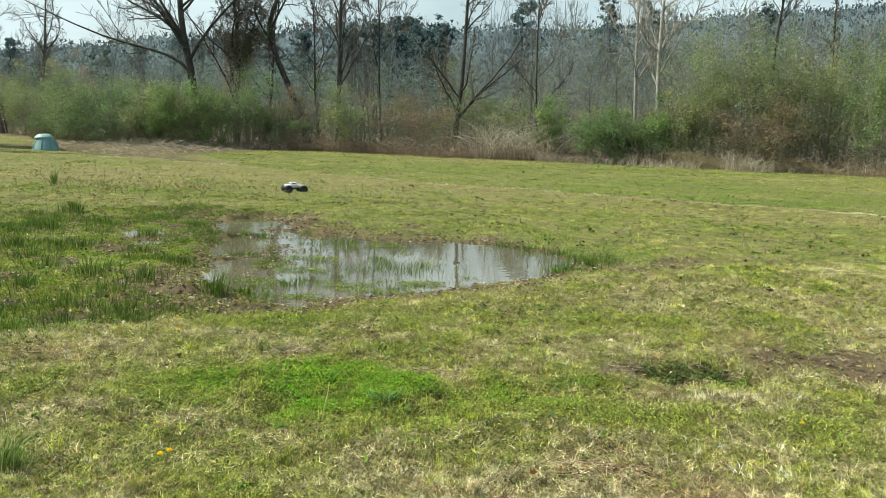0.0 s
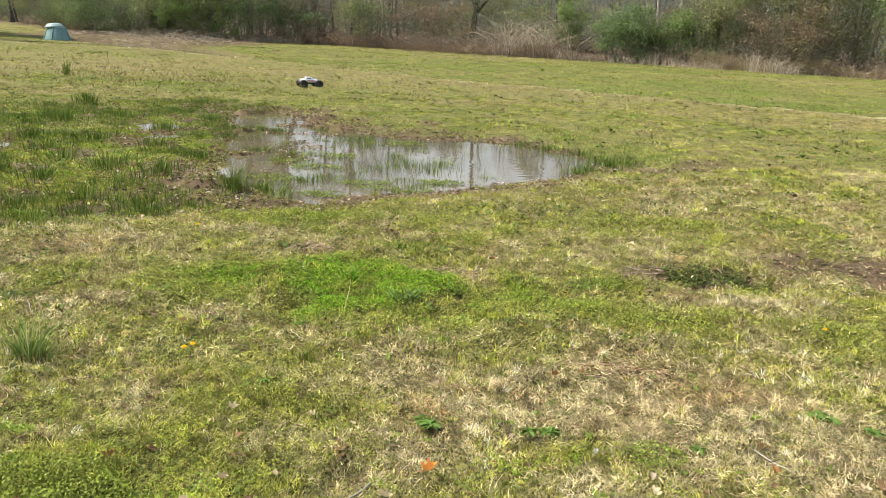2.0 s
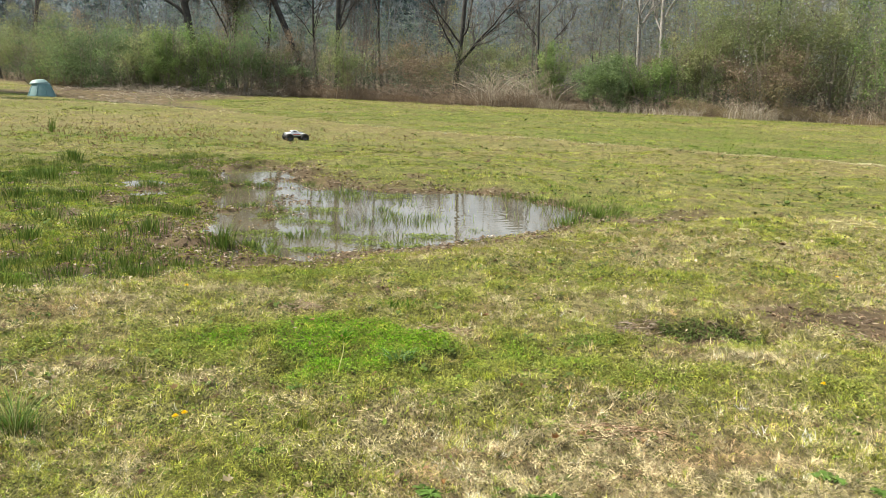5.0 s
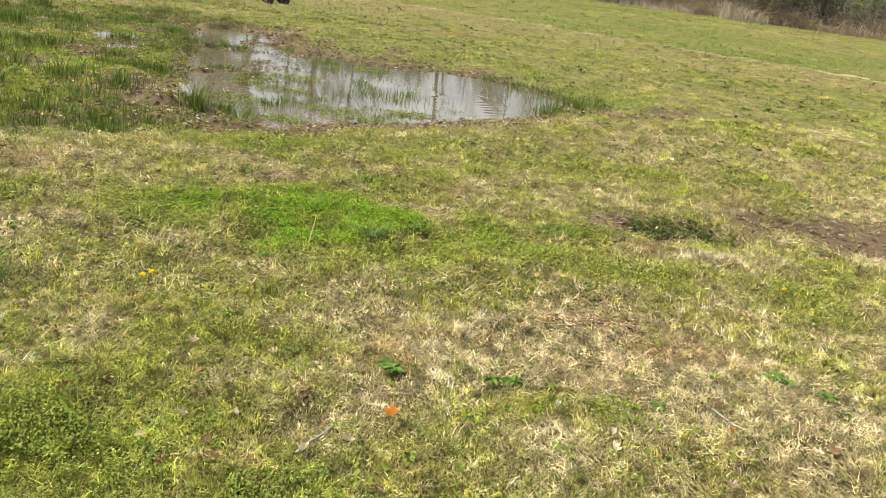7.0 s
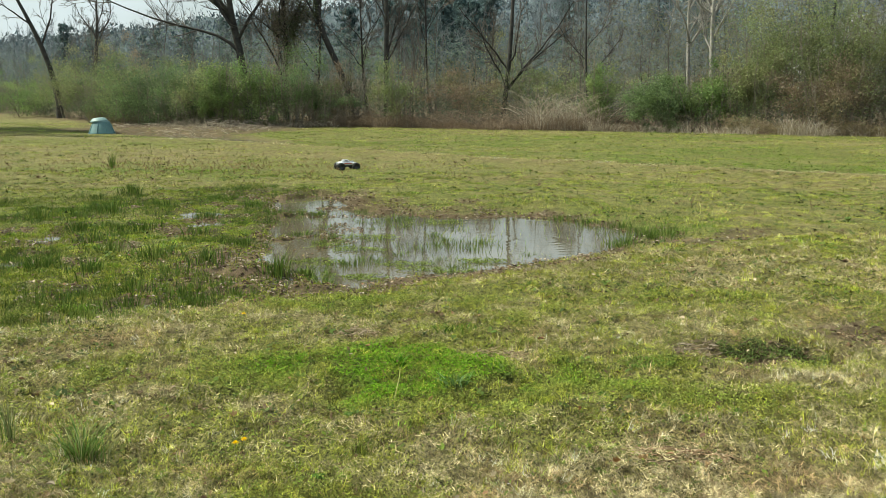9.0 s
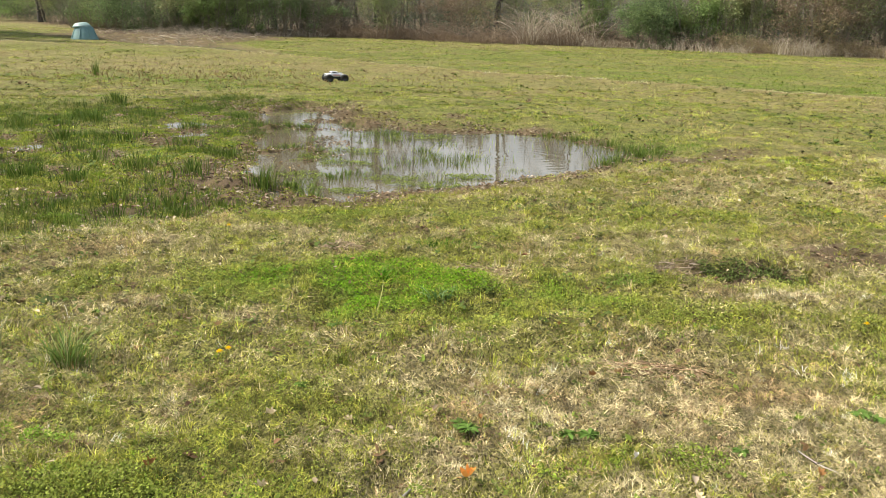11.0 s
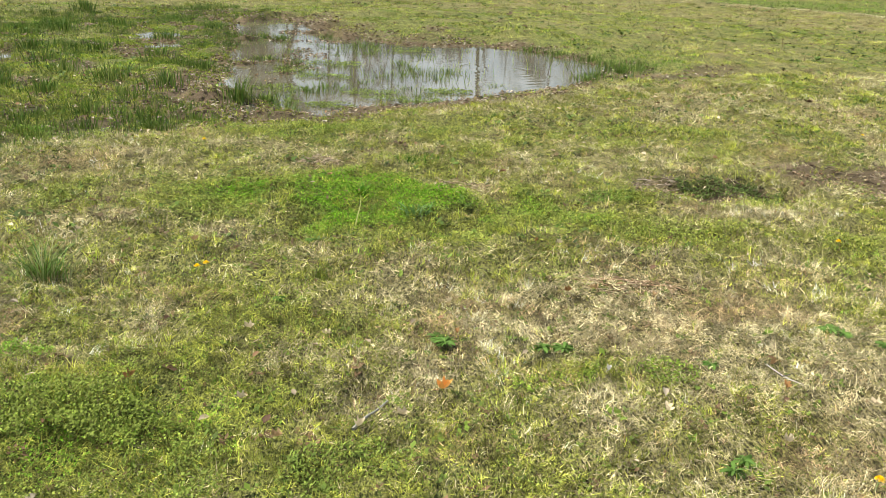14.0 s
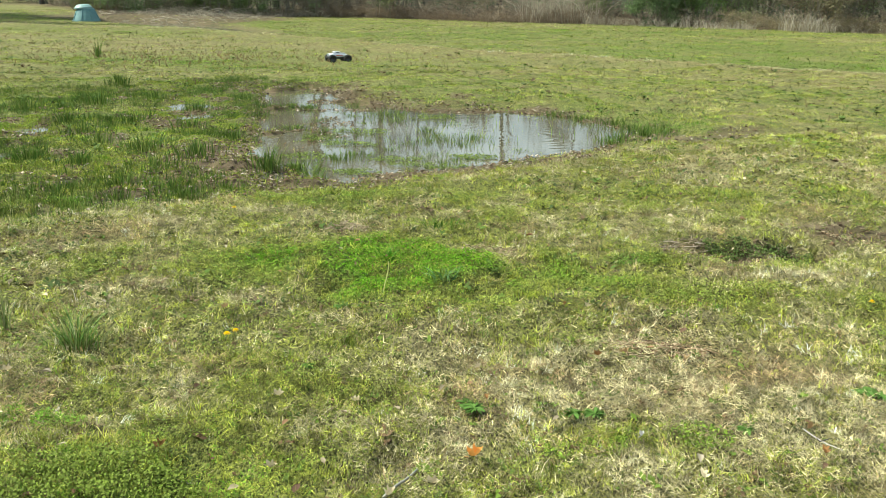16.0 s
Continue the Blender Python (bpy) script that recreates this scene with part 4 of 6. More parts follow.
def far_hill():
    """A wooded hill behind everything: a rolling sheet of crowns with an uneven skyline."""
    x, y = np.meshgrid(np.arange(-330, 330, 1.8), np.arange(188, 300, 3.5))
    high = np.interp(x, [-330, -150, -60, -20, 15, 50, 95, 160, 330], [9, 11, 21, 26, 25, 26, 31, 38, 33]) * ease(180, 272, y)
    crowns = fractal(x, y, 9.0, 67, 2) * 2.6 + fractal(x, y, 3.6, 68, 2) * 3.4 + RNG.uniform(-0.7, 0.7, x.shape)
    v = np.stack([x, y, land(x, y) * 0.3 + high + crowns * ease(185, 215, y) - 1.0], -1).reshape(-1, 3)
    i = np.arange(x.size).reshape(x.shape)
    f = np.stack([i[:-1, :-1], i[:-1, 1:], i[1:, 1:], i[1:, :-1]], -1).reshape(-1, 4)
    tagged(new("backdrop", np_mesh("backdrop", v, f, CANOPY)), "wooded hill beyond the trees, coloured blue-grey for haze", "hill", kind="structure")
    # twigs of its crowns, ragged against the sky; their blue-grey carries painted haze
    pick = RNG.integers(0, len(v), 90000)
    p = v[pick] + RNG.normal(size=(90000, 3)) * (1.2, 1.2, 0.9) + (0, 0, 0.6)
    d = RNG.normal(size=(90000, 3)) * (0.35, 0.35, 0.7)
    e = RNG.normal(size=(90000, 3)) * 0.22
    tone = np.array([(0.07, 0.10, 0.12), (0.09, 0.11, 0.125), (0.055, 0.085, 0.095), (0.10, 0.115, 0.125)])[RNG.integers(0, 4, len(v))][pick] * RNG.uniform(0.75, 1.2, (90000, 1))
    tri = np.stack([p - e, p + d, p + e], 1).reshape(-1, 3)
    tagged(new("far_crowns", np_mesh("far_crowns", tri, np.arange(270000).reshape(-1, 3), FAR_BRUSH, np.repeat(tone, 3, 0))), "crowns of the far wooded hill, coloured grey-blue for haze", "woods", kind="stuff")


far_hill()


def conifer(x, back, high, label="dark evergreen pine on the far slope"):
    y = float(treeline(x)) + back
    z = float(land(x, y))
    base = new("pine_tree")
    base.location = (x, y, z - 0.1)
    line = np.array([[(0, 0, 0), (0.05, 0, high * 0.5), (0, 0, high * 0.97)]])
    v, f = tubes(line, np.array([[0.22, 0.15, 0.04]]), 6)
    part("trunk", np_mesh("trunk", v, f, BARK, smooth=True), base)
    vs, fs, cs, at = [], [], [], 0
    for k in range(12):
        t = 0.28 + 0.72 * k / 11
        w = high * 0.40 * (1.1 - t) + 0.9
        # needle tones lifted towards blue, painting in haze over the far slope
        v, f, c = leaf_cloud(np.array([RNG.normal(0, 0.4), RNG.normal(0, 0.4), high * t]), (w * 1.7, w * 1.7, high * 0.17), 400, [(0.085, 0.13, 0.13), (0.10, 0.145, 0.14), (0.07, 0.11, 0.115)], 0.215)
        vs.append(v), fs.append(f + at), cs.append(c)
        at += len(v)
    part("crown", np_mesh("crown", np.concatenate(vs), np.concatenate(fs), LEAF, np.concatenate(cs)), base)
    tagged(base, label, "tree", "pines on the far slope")


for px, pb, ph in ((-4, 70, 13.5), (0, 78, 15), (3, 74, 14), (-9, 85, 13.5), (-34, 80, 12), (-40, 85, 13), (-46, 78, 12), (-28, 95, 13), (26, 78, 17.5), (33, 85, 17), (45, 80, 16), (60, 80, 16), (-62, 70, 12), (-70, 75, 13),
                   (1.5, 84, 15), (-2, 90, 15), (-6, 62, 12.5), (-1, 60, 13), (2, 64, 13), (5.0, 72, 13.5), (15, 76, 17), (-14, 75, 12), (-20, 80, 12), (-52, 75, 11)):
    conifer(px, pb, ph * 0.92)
# two unseen trees added left of view to throw shade on the field's edge
for px, py, ph in ((-26.5, 42.0, 12.5), (-26.0, 36.8, 15.0)):
    conifer(px, py - float(treeline(px)), ph, "dark evergreen added out of view to shade the field's edge")


def thicket(count, x0, x1, d0, d1, high, tones, label, name, arch=0.6, rad=0.007, n=5):
    """Canes or dry stalks that stand and arch over one another."""
    x = RNG.uniform(x0, x1, count)
    y = treeline(x) + RNG.uniform(d0, d1, count)
    foot = np.stack([x, y, land(x, y) - 0.03], 1)
    h = high * RNG.uniform(0.4, 1.1, count) * (0.4 + 1.2 * fractal(x, y, 1.3, 65, 2))
    a = RNG.uniform(0, 2 * np.pi, count)
    reach = h * arch * RNG.uniform(0.2, 1.4, count)
    u = np.linspace(0, 1, n)
    out = np.stack([np.cos(a), np.sin(a), 0 * a], 1)[:, None] * (reach[:, None] * u**1.6)[..., None]
    up = np.zeros((count, n, 3))
    up[..., 2] = h[:, None] * (u * (1.5 - 0.65 * u))
    line = foot[:, None] + out + up + RNG.normal(size=(count, n, 3)) * 0.03
    v, f = tubes(line, np.full((count, n), rad) * np.linspace(1, 0.5, n), 3)
    tone = np.array(tones)[RNG.integers(0, len(tones), count)] * RNG.uniform(0.6, 1.3, (count, 1))
    ob = new(name, np_mesh(name, v, f, STRAW, np.repeat(tone, 3 * n, 0)))
    return tagged(ob, label, "brambles", kind="stuff")


CANE = [(0.17, 0.125, 0.09), (0.23, 0.18, 0.13), (0.12, 0.09, 0.07), (0.33, 0.27, 0.20)]
PALE = [(0.36, 0.31, 0.23), (0.30, 0.255, 0.19), (0.44, 0.39, 0.31)]
thicket(1200, -7, 9, -0.6, 2.2, 1.05, CANE, "tangled red-brown bramble canes at the wood's edge", "brambles", 1.5, 0.008, 7)
thicket(900, 9, 30, 0.0, 2.0, 1.0, CANE, "brown bramble canes below shrubs", "brambles", 1.4, 0.008, 6)
thicket(260, -36, -7, 0.2, 2.4, 0.8, CANE, "brown bramble canes below shrubs", "brambles", 1.4, 0.008, 6)
thicket(230, 3.6, 7.4, -0.3, 1.4, 1.9, PALE, "pale dry arching stalks", "dry_stalks", 1.1, 0.009, 7)
thicket(560, 6.5, 13.5, -1.0, 0.2, 0.5, PALE, "pale dry reeds along the field's edge", "dry_reeds", 0.6, 0.008)
thicket(240, 14.5, 16.5, -0.8, 0.2, 0.8, PALE, "pale dry reeds along the field's edge", "dry_reeds", 0.5, 0.008)
thicket(300, 16, 30, -0.6, 0.3, 0.5, PALE, "pale dry reeds along the field's edge", "dry_reeds", 0.8, 0.008)
thicket(420, -16, -6, -1.4, 0.4, 0.5, PALE, "washed-up pale stalks by the ditch", "dry_stalks", 1.6, 0.012)
thicket(420, -17.5, -8.4, -6.5, -0.2, 0.2, [(0.30, 0.25, 0.19), (0.20, 0.15, 0.11), (0.42, 0.37, 0.29)], "driftwood sticks strewn over the muddy ditch bank", "driftwood", 4.0, 0.014)
thicket(120, -15.5, -13.2, 0.2, 1.2, 1.9, PALE, "pale bare stems in front of shrubs", "dry_stalks", 0.35, 0.014)

# ---- water plants and marsh ----
def clump(name, x, y, high, count, tones, label, category, spread=0.05, wide=0.005, droop=0.5, group="", z=None, apart=False):
    """A tuft of long arching blades, each a tapering strip of four pieces."""
    base = new(name)
    base.location = (x, y, (float(land(x, y)) if z is None else z) - 0.01)
    n, k = count, 5
    a = RNG.uniform(0, 2 * np.pi, n)
    r = np.abs(RNG.normal(0, spread, n))
    foot = np.stack([np.cos(a) * r, np.sin(a) * r, 0 * a], 1)
    h = high * RNG.uniform(0.45, 1.1, n)
    lean = a + RNG.normal(0, 0.5, n)
    out = np.stack([np.cos(lean), np.sin(lean), 0 * a], 1)
    reach = h * RNG.uniform(0.1, 1.0, n) * droop
    u = np.linspace(0, 1, k)
    line = foot[:, None] + out[:, None] * (reach[:, None] * u**1.7)[..., None]
    line[..., 2] += h[:, None] * (u * (1.35 - 0.45 * droop * u))
    b = RNG.uniform(0, 2 * np.pi, n)
    side = np.stack([np.cos(b), np.sin(b), 0 * b], 1)[:, None] * (wide * np.array([0.8, 1, 0.85, 0.6, 0.12]))[None, :, None]
    v = np.stack([line - side, line + side], 2).reshape(-1, 3)
    q = (np.arange(n)[:, None] * k + np.arange(k - 1)[None]).reshape(-1, 1) * 2
    f = q + np.array([0, 1, 3, 2])
    c = np.array(tones)[RNG.integers(0, len(tones), n)] * RNG.uniform(0.65, 1.3, (n, 1))
    if apart:
        one = v.reshape(n, 2 * k, 3)
        for i in range(n):
            part("blade", np_mesh("blade", one[i], f[: k - 1], GRASS, np.repeat(c[i:i + 1], 2 * k, 0)), base)
    else:
        tagged(part("foliage", np_mesh("foliage", v, f, GRASS, np.repeat(c, 2 * k, 0)), base), kind="stuff")
    return tagged(base, label, category, group)


SEDGE = [(0.09, 0.155, 0.026), (0.135, 0.20, 0.035), (0.07, 0.125, 0.024), (0.20, 0.235, 0.06)]
for x, y, h, n, s in ((-1.60, 7.75, 0.30, 70, 0.07), (-1.15, 7.46, 0.20, 55, 0.06), (-0.76, 11.5, 0.22, 80, 0.16), (0.0, 8.35, 0.16, 70, 0.12), (0.33, 9.75, 0.18, 80, 0.12), (0.80, 9.08, 0.12, 60, 0.07),
                      (-0.78, 8.6, 0.16, 40, 0.10), (-1.2, 9.4, 0.15, 40, 0.10), (-0.3, 8.5, 0.14, 50, 0.12), (2.0, 9.8, 0.14, 70, 0.12), (1.85, 9.55, 0.12, 50, 0.1), (-1.57, 10.9, 0.16, 40, 0.1),
                      (-1.3, 12.35, 0.16, 60, 0.14), (0.0, 11.45, 0.14, 70, 0.16), (-1.0, 8.35, 0.14, 40, 0.09), (0.2, 9.3, 0.18, 60, 0.16), (0.05, 9.6, 0.2, 45, 0.14), (-0.4, 9.4, 0.18, 40, 0.14),
                      (-0.9, 9.9, 0.17, 35, 0.15), (-0.55, 8.15, 0.10, 40, 0.1), (0.35, 8.75, 0.12, 40, 0.1), (2.35, 10.1, 0.16, 60, 0.12), (0.6, 11.5, 0.12, 50, 0.14), (1.2, 11.4, 0.12, 40, 0.1), (2.35, 10.55, 0.14, 70, 0.14), (2.6, 10.3, 0.13, 60, 0.14), (2.15, 10.95, 0.14, 70, 0.14), (1.8, 11.35, 0.13, 60, 0.12), (2.75, 10.6, 0.11, 50, 0.14), (1.5, 11.75, 0.12, 60, 0.14)):
    clump("sedge_clump", x, y, h * 0.72, int(n * 2.2), SEDGE, "green sedge tuft standing in shallow muddy water", "sedge", s * 1.35, 0.0035, 0.7, "sedge in the pool", max(float(land(x, y)), WATER_Z - 0.06))
for k in range(95):
    x, y = RNG.uniform(-2.8, 1.2), RNG.uniform(7.5, 12.5)
    if float(inside(x, y, POND)) > 0.1 and x < 0.9 - 0.35 * abs(y - 9):
        clump("sedge_clump", x, y, RNG.uniform(0.04, 0.12), 45, SEDGE, "low green sedge tuft in shallow muddy water", "sedge", RNG.uniform(0.06, 0.15), 0.004, 0.9, "sedge in the pool", max(float(land(x, y)), WATER_Z - 0.03))
MARSH_SPOTS = ((-1.80, 6.95, 0.14), (-2.22, 6.94, 0.22), (-2.69, 7.1, 0.24), (-2.62, 7.73, 0.26), (-3.28, 7.64, 0.26), (-2.98, 10.1, 0.24), (-4.48, 10.3, 0.26), (-3.74, 10.4, 0.26), (-4.73, 11.9, 0.28), (-5.2, 14.0, 0.25),
               (-2.4, 8.3, 0.22), (-3.0, 8.6, 0.26), (-3.6, 8.9, 0.24), (-4.0, 9.5, 0.26), (-2.3, 9.4, 0.18), (-3.3, 11.6, 0.22), (-4.1, 12.4, 0.24), (-3.0, 12.9, 0.16), (-5.4, 11.2, 0.25), (-3.9, 8.0, 0.25), (-2.0, 6.5, 0.12), (-2.55, 6.6, 0.16), (-3.1, 6.7, 0.18))
for x, y, h in MARSH_SPOTS:
    clump("sedge_clump", x, y, h * RNG.uniform(0.42, 0.72), int(RNG.uniform(60, 150)), SEDGE, "dense green sedge tuft in boggy ground", "sedge", RNG.uniform(0.10, 0.24), 0.0045, 0.6, "sedge in the bog")


def bog_growth():
    """Sedge in leaning tufts, short grass and bright moss over the boggy ground, with mud between."""
    moss = [(0.36, 0.42, 0.05), (0.28, 0.36, 0.045), (0.40, 0.42, 0.09)]
    short = [(0.20, 0.27, 0.045), (0.15, 0.22, 0.035), (0.29, 0.31, 0.07)]
    for per_m2, each, h, w, tones, seed, size, cut in ((120, 18, 0.095, 0.0055, SEDGE, 71, 0.8, 0.51), (230, 10, 0.04, 0.006, short, 72, 0.45, 0.47), (520, 8, 0.02, 0.011, moss, 73, 0.55, 0.42)):
        n = int(95 * per_m2)
        cx, cy = RNG.uniform(-9, -0.2, n), RNG.uniform(5.0, 15.6, n)
        patch = fractal(cx, cy, size, seed, 3) + (0.10 * ease(9.5, 7.5, cy) * ease(-1.9, -2.6, cx) if seed == 71 else 0)
        keep = (inside(cx, cy, MARSH) > -0.12) & (patch + RNG.normal(0, 0.04, n) > cut) & (cx > -0.68 * cy - 0.6) & (RNG.uniform(0, 1, n) > bare(cx, cy) * 0.6) & (land(cx, cy) > WATER_Z - 0.012)
        cx, cy, patch = cx[keep], cy[keep], patch[keep]
        k = len(cx)
        i = np.repeat(np.arange(k), each)
        n = len(i)
        x, y = cx[i] + RNG.normal(0, 0.02 + h * 0.2, n), cy[i] + RNG.normal(0, 0.02 + h * 0.2, n)
        hh = (h * RNG.uniform(0.5, 1.25, k) * (0.55 + 2.2 * np.clip(patch - cut, 0, 0.3)))[i] * RNG.uniform(0.5, 1.3, n)
        a, b = RNG.uniform(0, 6.28, n), RNG.uniform(0, 6.28, k)[i] + RNG.normal(0, 1.2, n)
        t = np.abs(RNG.normal(0.25, 0.35, n))
        base = np.stack([x, y, land(x, y) - 0.004], 1)
        side = np.stack([np.cos(a), np.sin(a), 0 * a], 1) * (w * RNG.uniform(0.3, 0.7, (n, 1)))
        out = np.stack([np.cos(b) * np.sin(t), np.sin(b) * np.sin(t), np.cos(t)], 1) * hh[:, None]
        v = np.stack([base - side, base + side, base + out], 1).reshape(-1, 3)
        c = (np.array(tones)[RNG.integers(0, len(tones), k)] * RNG.uniform(0.65, 1.3, (k, 1)))[i] * RNG.uniform(0.6, 1.3, (n, 1))
        tagged(new("bog_grass", np_mesh("bog_grass", v, np.arange(3 * n).reshape(n, 3), GRASS, np.repeat(c, 3, 0))), "sedge and yellow-green moss on boggy ground", "grass", kind="stuff")


bog_growth()


def reeds_in_water():
    """Thin single stalks standing scattered in the pool."""
    n = 800
    x, y = RNG.uniform(-2.9, 2.3, n), RNG.uniform(7.2, 14.4, n)
    keep = (inside(x, y, POND) > 0.02) & (fractal(x, y, 0.6, 81, 3) > 0.5)
    x, y = x[keep], y[keep]
    n = len(x)
    foot = np.stack([x, y, np.full(n, WATER_Z - 0.03)], 1)
    top = foot + np.stack([RNG.normal(0, 0.03, n), RNG.normal(0, 0.03, n), RNG.uniform(0.04, 0.13, n)], 1)
    line = np.stack([foot, (foot + top) / 2 + RNG.normal(size=(n, 3)) * 0.006, top], 1)
    v, f = tubes(line, np.tile([0.0035, 0.003, 0.001], (n, 1)), 3)
    c = np.array(SEDGE)[RNG.integers(0, 4, n)] * RNG.uniform(0.6, 1.3, (n, 1))
    tagged(new("water_grass", np_mesh("water_grass", v, f, STRAW, np.repeat(c, 9, 0))), "thin green stalks scattered through the pool", "grass", kind="stuff")


reeds_in_water()


def flat_leaves(n, x, y, size, tones, lift, name, label):
    """Dead leaves lying about: curled ovals of six corners."""
    p = np.stack([x, y, lift], 1)
    a = RNG.uniform(0, 2 * np.pi, n)
    u = np.stack([np.cos(a), np.sin(a), RNG.normal(0, 0.25, n)], 1)
    w = np.stack([-np.sin(a), np.cos(a), RNG.normal(0, 0.25, n)], 1)
    s = size * RNG.uniform(0.5, 1.5, (n, 1))
    curl = np.array([0, 0, 1]) * s * RNG.uniform(0.1, 0.6, (n, 1))
    v = np.stack([p - u * s, p - u * s * 0.3 - w * s * 0.55 + curl, p + u * s * 0.45 - w * s * 0.45 + curl, p + u * s * 1.1, p + u * s * 0.45 + w * s * 0.45 + curl, p - u * s * 0.3 + w * s * 0.55 + curl], 1).reshape(-1, 3)
    q = np.arange(n)[:, None] * 6
    f = np.concatenate([q + [0, 1, 2, 3], q + [0, 3, 4, 5]], 0)
    c = np.array(tones)[RNG.integers(0, len(tones), n)] * RNG.uniform(0.6, 1.35, (n, 1))
    return tagged(new(name, np_mesh(name, v, f, DRY_LEAF, np.repeat(c, 6, 0))), label, "leaves", kind="stuff")


def litter():
    n = 56000
    x, y = RNG.uniform(-6, 4.2, n), RNG.uniform(6.2, 15.5, n)
    keep = (bare(x, y) > 0.4) & ((x < 1.9) | (RNG.uniform(0, 1, n) < 0.4)) & (land(x, y) > WATER_Z - 0.012) & (RNG.uniform(0, 1, n) < 0.9)
    x, y = x[keep], y[keep]
    flat_leaves(len(x), x, y, 0.017, [(0.15, 0.10, 0.06), (0.10, 0.075, 0.055), (0.23, 0.17, 0.115), (0.34, 0.29, 0.23)], np.maximum(land(x, y), WATER_Z) + 0.006, "leaf_litter", "brown dead leaves on wet mud")
    n = 1500
    x, y = RNG.normal(2.5, 0.6, n), RNG.normal(5.3, 0.22, n)
    keep = bare(x, y) > 0.35
    x, y = x[keep], y[keep]
    flat_leaves(len(x), x, y, 0.012, [(0.20, 0.135, 0.08), (0.12, 0.085, 0.055), (0.27, 0.20, 0.13), (0.16, 0.17, 0.06)], land(x, y) + 0.01, "leaf_litter", "brown crumbled leaves on bare soil")
    x, y = scatter(1.7, 9, 6)
    n = len(x)
    flat_leaves(n, x, y, 0.016, [(0.24, 0.14, 0.08), (0.45, 0.36, 0.25), (0.15, 0.09, 0.06), (0.42, 0.35, 0.26)], land(x, y) + 0.03, "leaf_litter", "small dead leaves caught in the turf")


litter()
x_, y_ = scatter(11, 40, 4.0)
keep_ = bare(x_, y_) < 0.3
x_, y_ = x_[keep_], y_[keep_]
feet = np.stack([x_, y_, land(x_, y_)], 1)
tips = feet + np.stack([RNG.normal(0, 0.03, len(x_)), RNG.normal(0, 0.03, len(x_)), RNG.uniform(0.03, 0.10, len(x_)) * (0.5 + fractal(x_, y_, 2.0, 85))], 1)
v_, f_ = tubes(np.stack([feet, tips], 1), np.tile([0.008, 0.004], (len(x_), 1)), 3)
c_ = np.array([(0.14, 0.15, 0.05), (0.18, 0.12, 0.07), (0.10, 0.11, 0.04)])[RNG.integers(0, 3, len(x_))]
tagged(new("field_weeds", np_mesh("field_weeds", v_, f_, STRAW, np.repeat(c_, 6, 0))), "dark upright weed stalks scattered over the field", "weeds", kind="stuff")

x_, y_ = RNG.normal(-5.2, 2.4, 600), RNG.normal(18.6, 1.2, 600)
feet = np.stack([x_, y_, land(x_, y_)], 1)
tips = feet + np.stack([RNG.normal(0, 0.02, 600), RNG.normal(0, 0.02, 600), RNG.uniform(0.02, 0.08, 600)], 1)
v_, f_ = tubes(np.stack([feet, tips], 1), np.tile([0.006, 0.009], (600, 1)), 3)
c_ = np.array([(0.24, 0.15, 0.07), (0.17, 0.12, 0.06), (0.28, 0.20, 0.10)])[RNG.integers(0, 3, 600)]
tagged(new("field_weeds", np_mesh("field_weeds", v_, f_, STRAW, np.repeat(c_, 6, 0))), "red-brown weed stalks scattered over the field", "weeds", kind="stuff")

# ---- small things on the lawn ----
def settle(x, y, lift=0.0):
    """A place known on the mean level of the lawn, carried onto its bumps along the way one looks down at it."""
    px, py = x, y
    for _ in range(4):
        k = 1 - (float(land(px, py)) + lift) / 1.5
        px, py = x * k, y * k
    return px, py


ONION = [(0.06, 0.17, 0.012), (0.10, 0.23, 0.03), (0.05, 0.13, 0.012)]
PALE_TUFT = [(0.12, 0.21, 0.045), (0.18, 0.27, 0.07), (0.085, 0.15, 0.03), (0.32, 0.33, 0.15)]
clump("wild_onion_tuft", *settle(0.0, 4.5, 0.03), 0.10, 90, [(0.13, 0.24, 0.085), (0.19, 0.30, 0.13), (0.09, 0.17, 0.05)], "bluish-green spiky tuft beside the clover patch", "grass tuft", 0.045, 0.0028, 1.2, apart=True)
clump("wild_onion_tuft", -0.32, 4.75, 0.09, 30, ONION, "small dark green tuft in clover", "grass tuft", 0.03, 0.004, 0.9, apart=True)
clump("grass_tuft", *settle(-1.56, 3.42), 0.21, 150, PALE_TUFT, "tall pale green grass tuft with arching blades", "grass tuft", 0.065, 0.0019, 1.1, apart=True)
clump("grass_tuft", *settle(-1.95, 3.6), 0.24, 36, PALE_TUFT, "thin upright green grass tuft", "grass tuft", 0.022, 0.0018, 0.35, apart=True)
clump("grass_tuft", -0.06, 5.5, 0.08, 50, ONION, "dark green tuft behind the clover patch", "grass tuft", 0.09, 0.004, 0.9, apart=True)


clump("grass_tuft", -7.2, 18.3, 0.3, 40, SEDGE, "tall thin green grass tuft standing in the field", "grass tuft", 0.05, 0.006, 0.4)


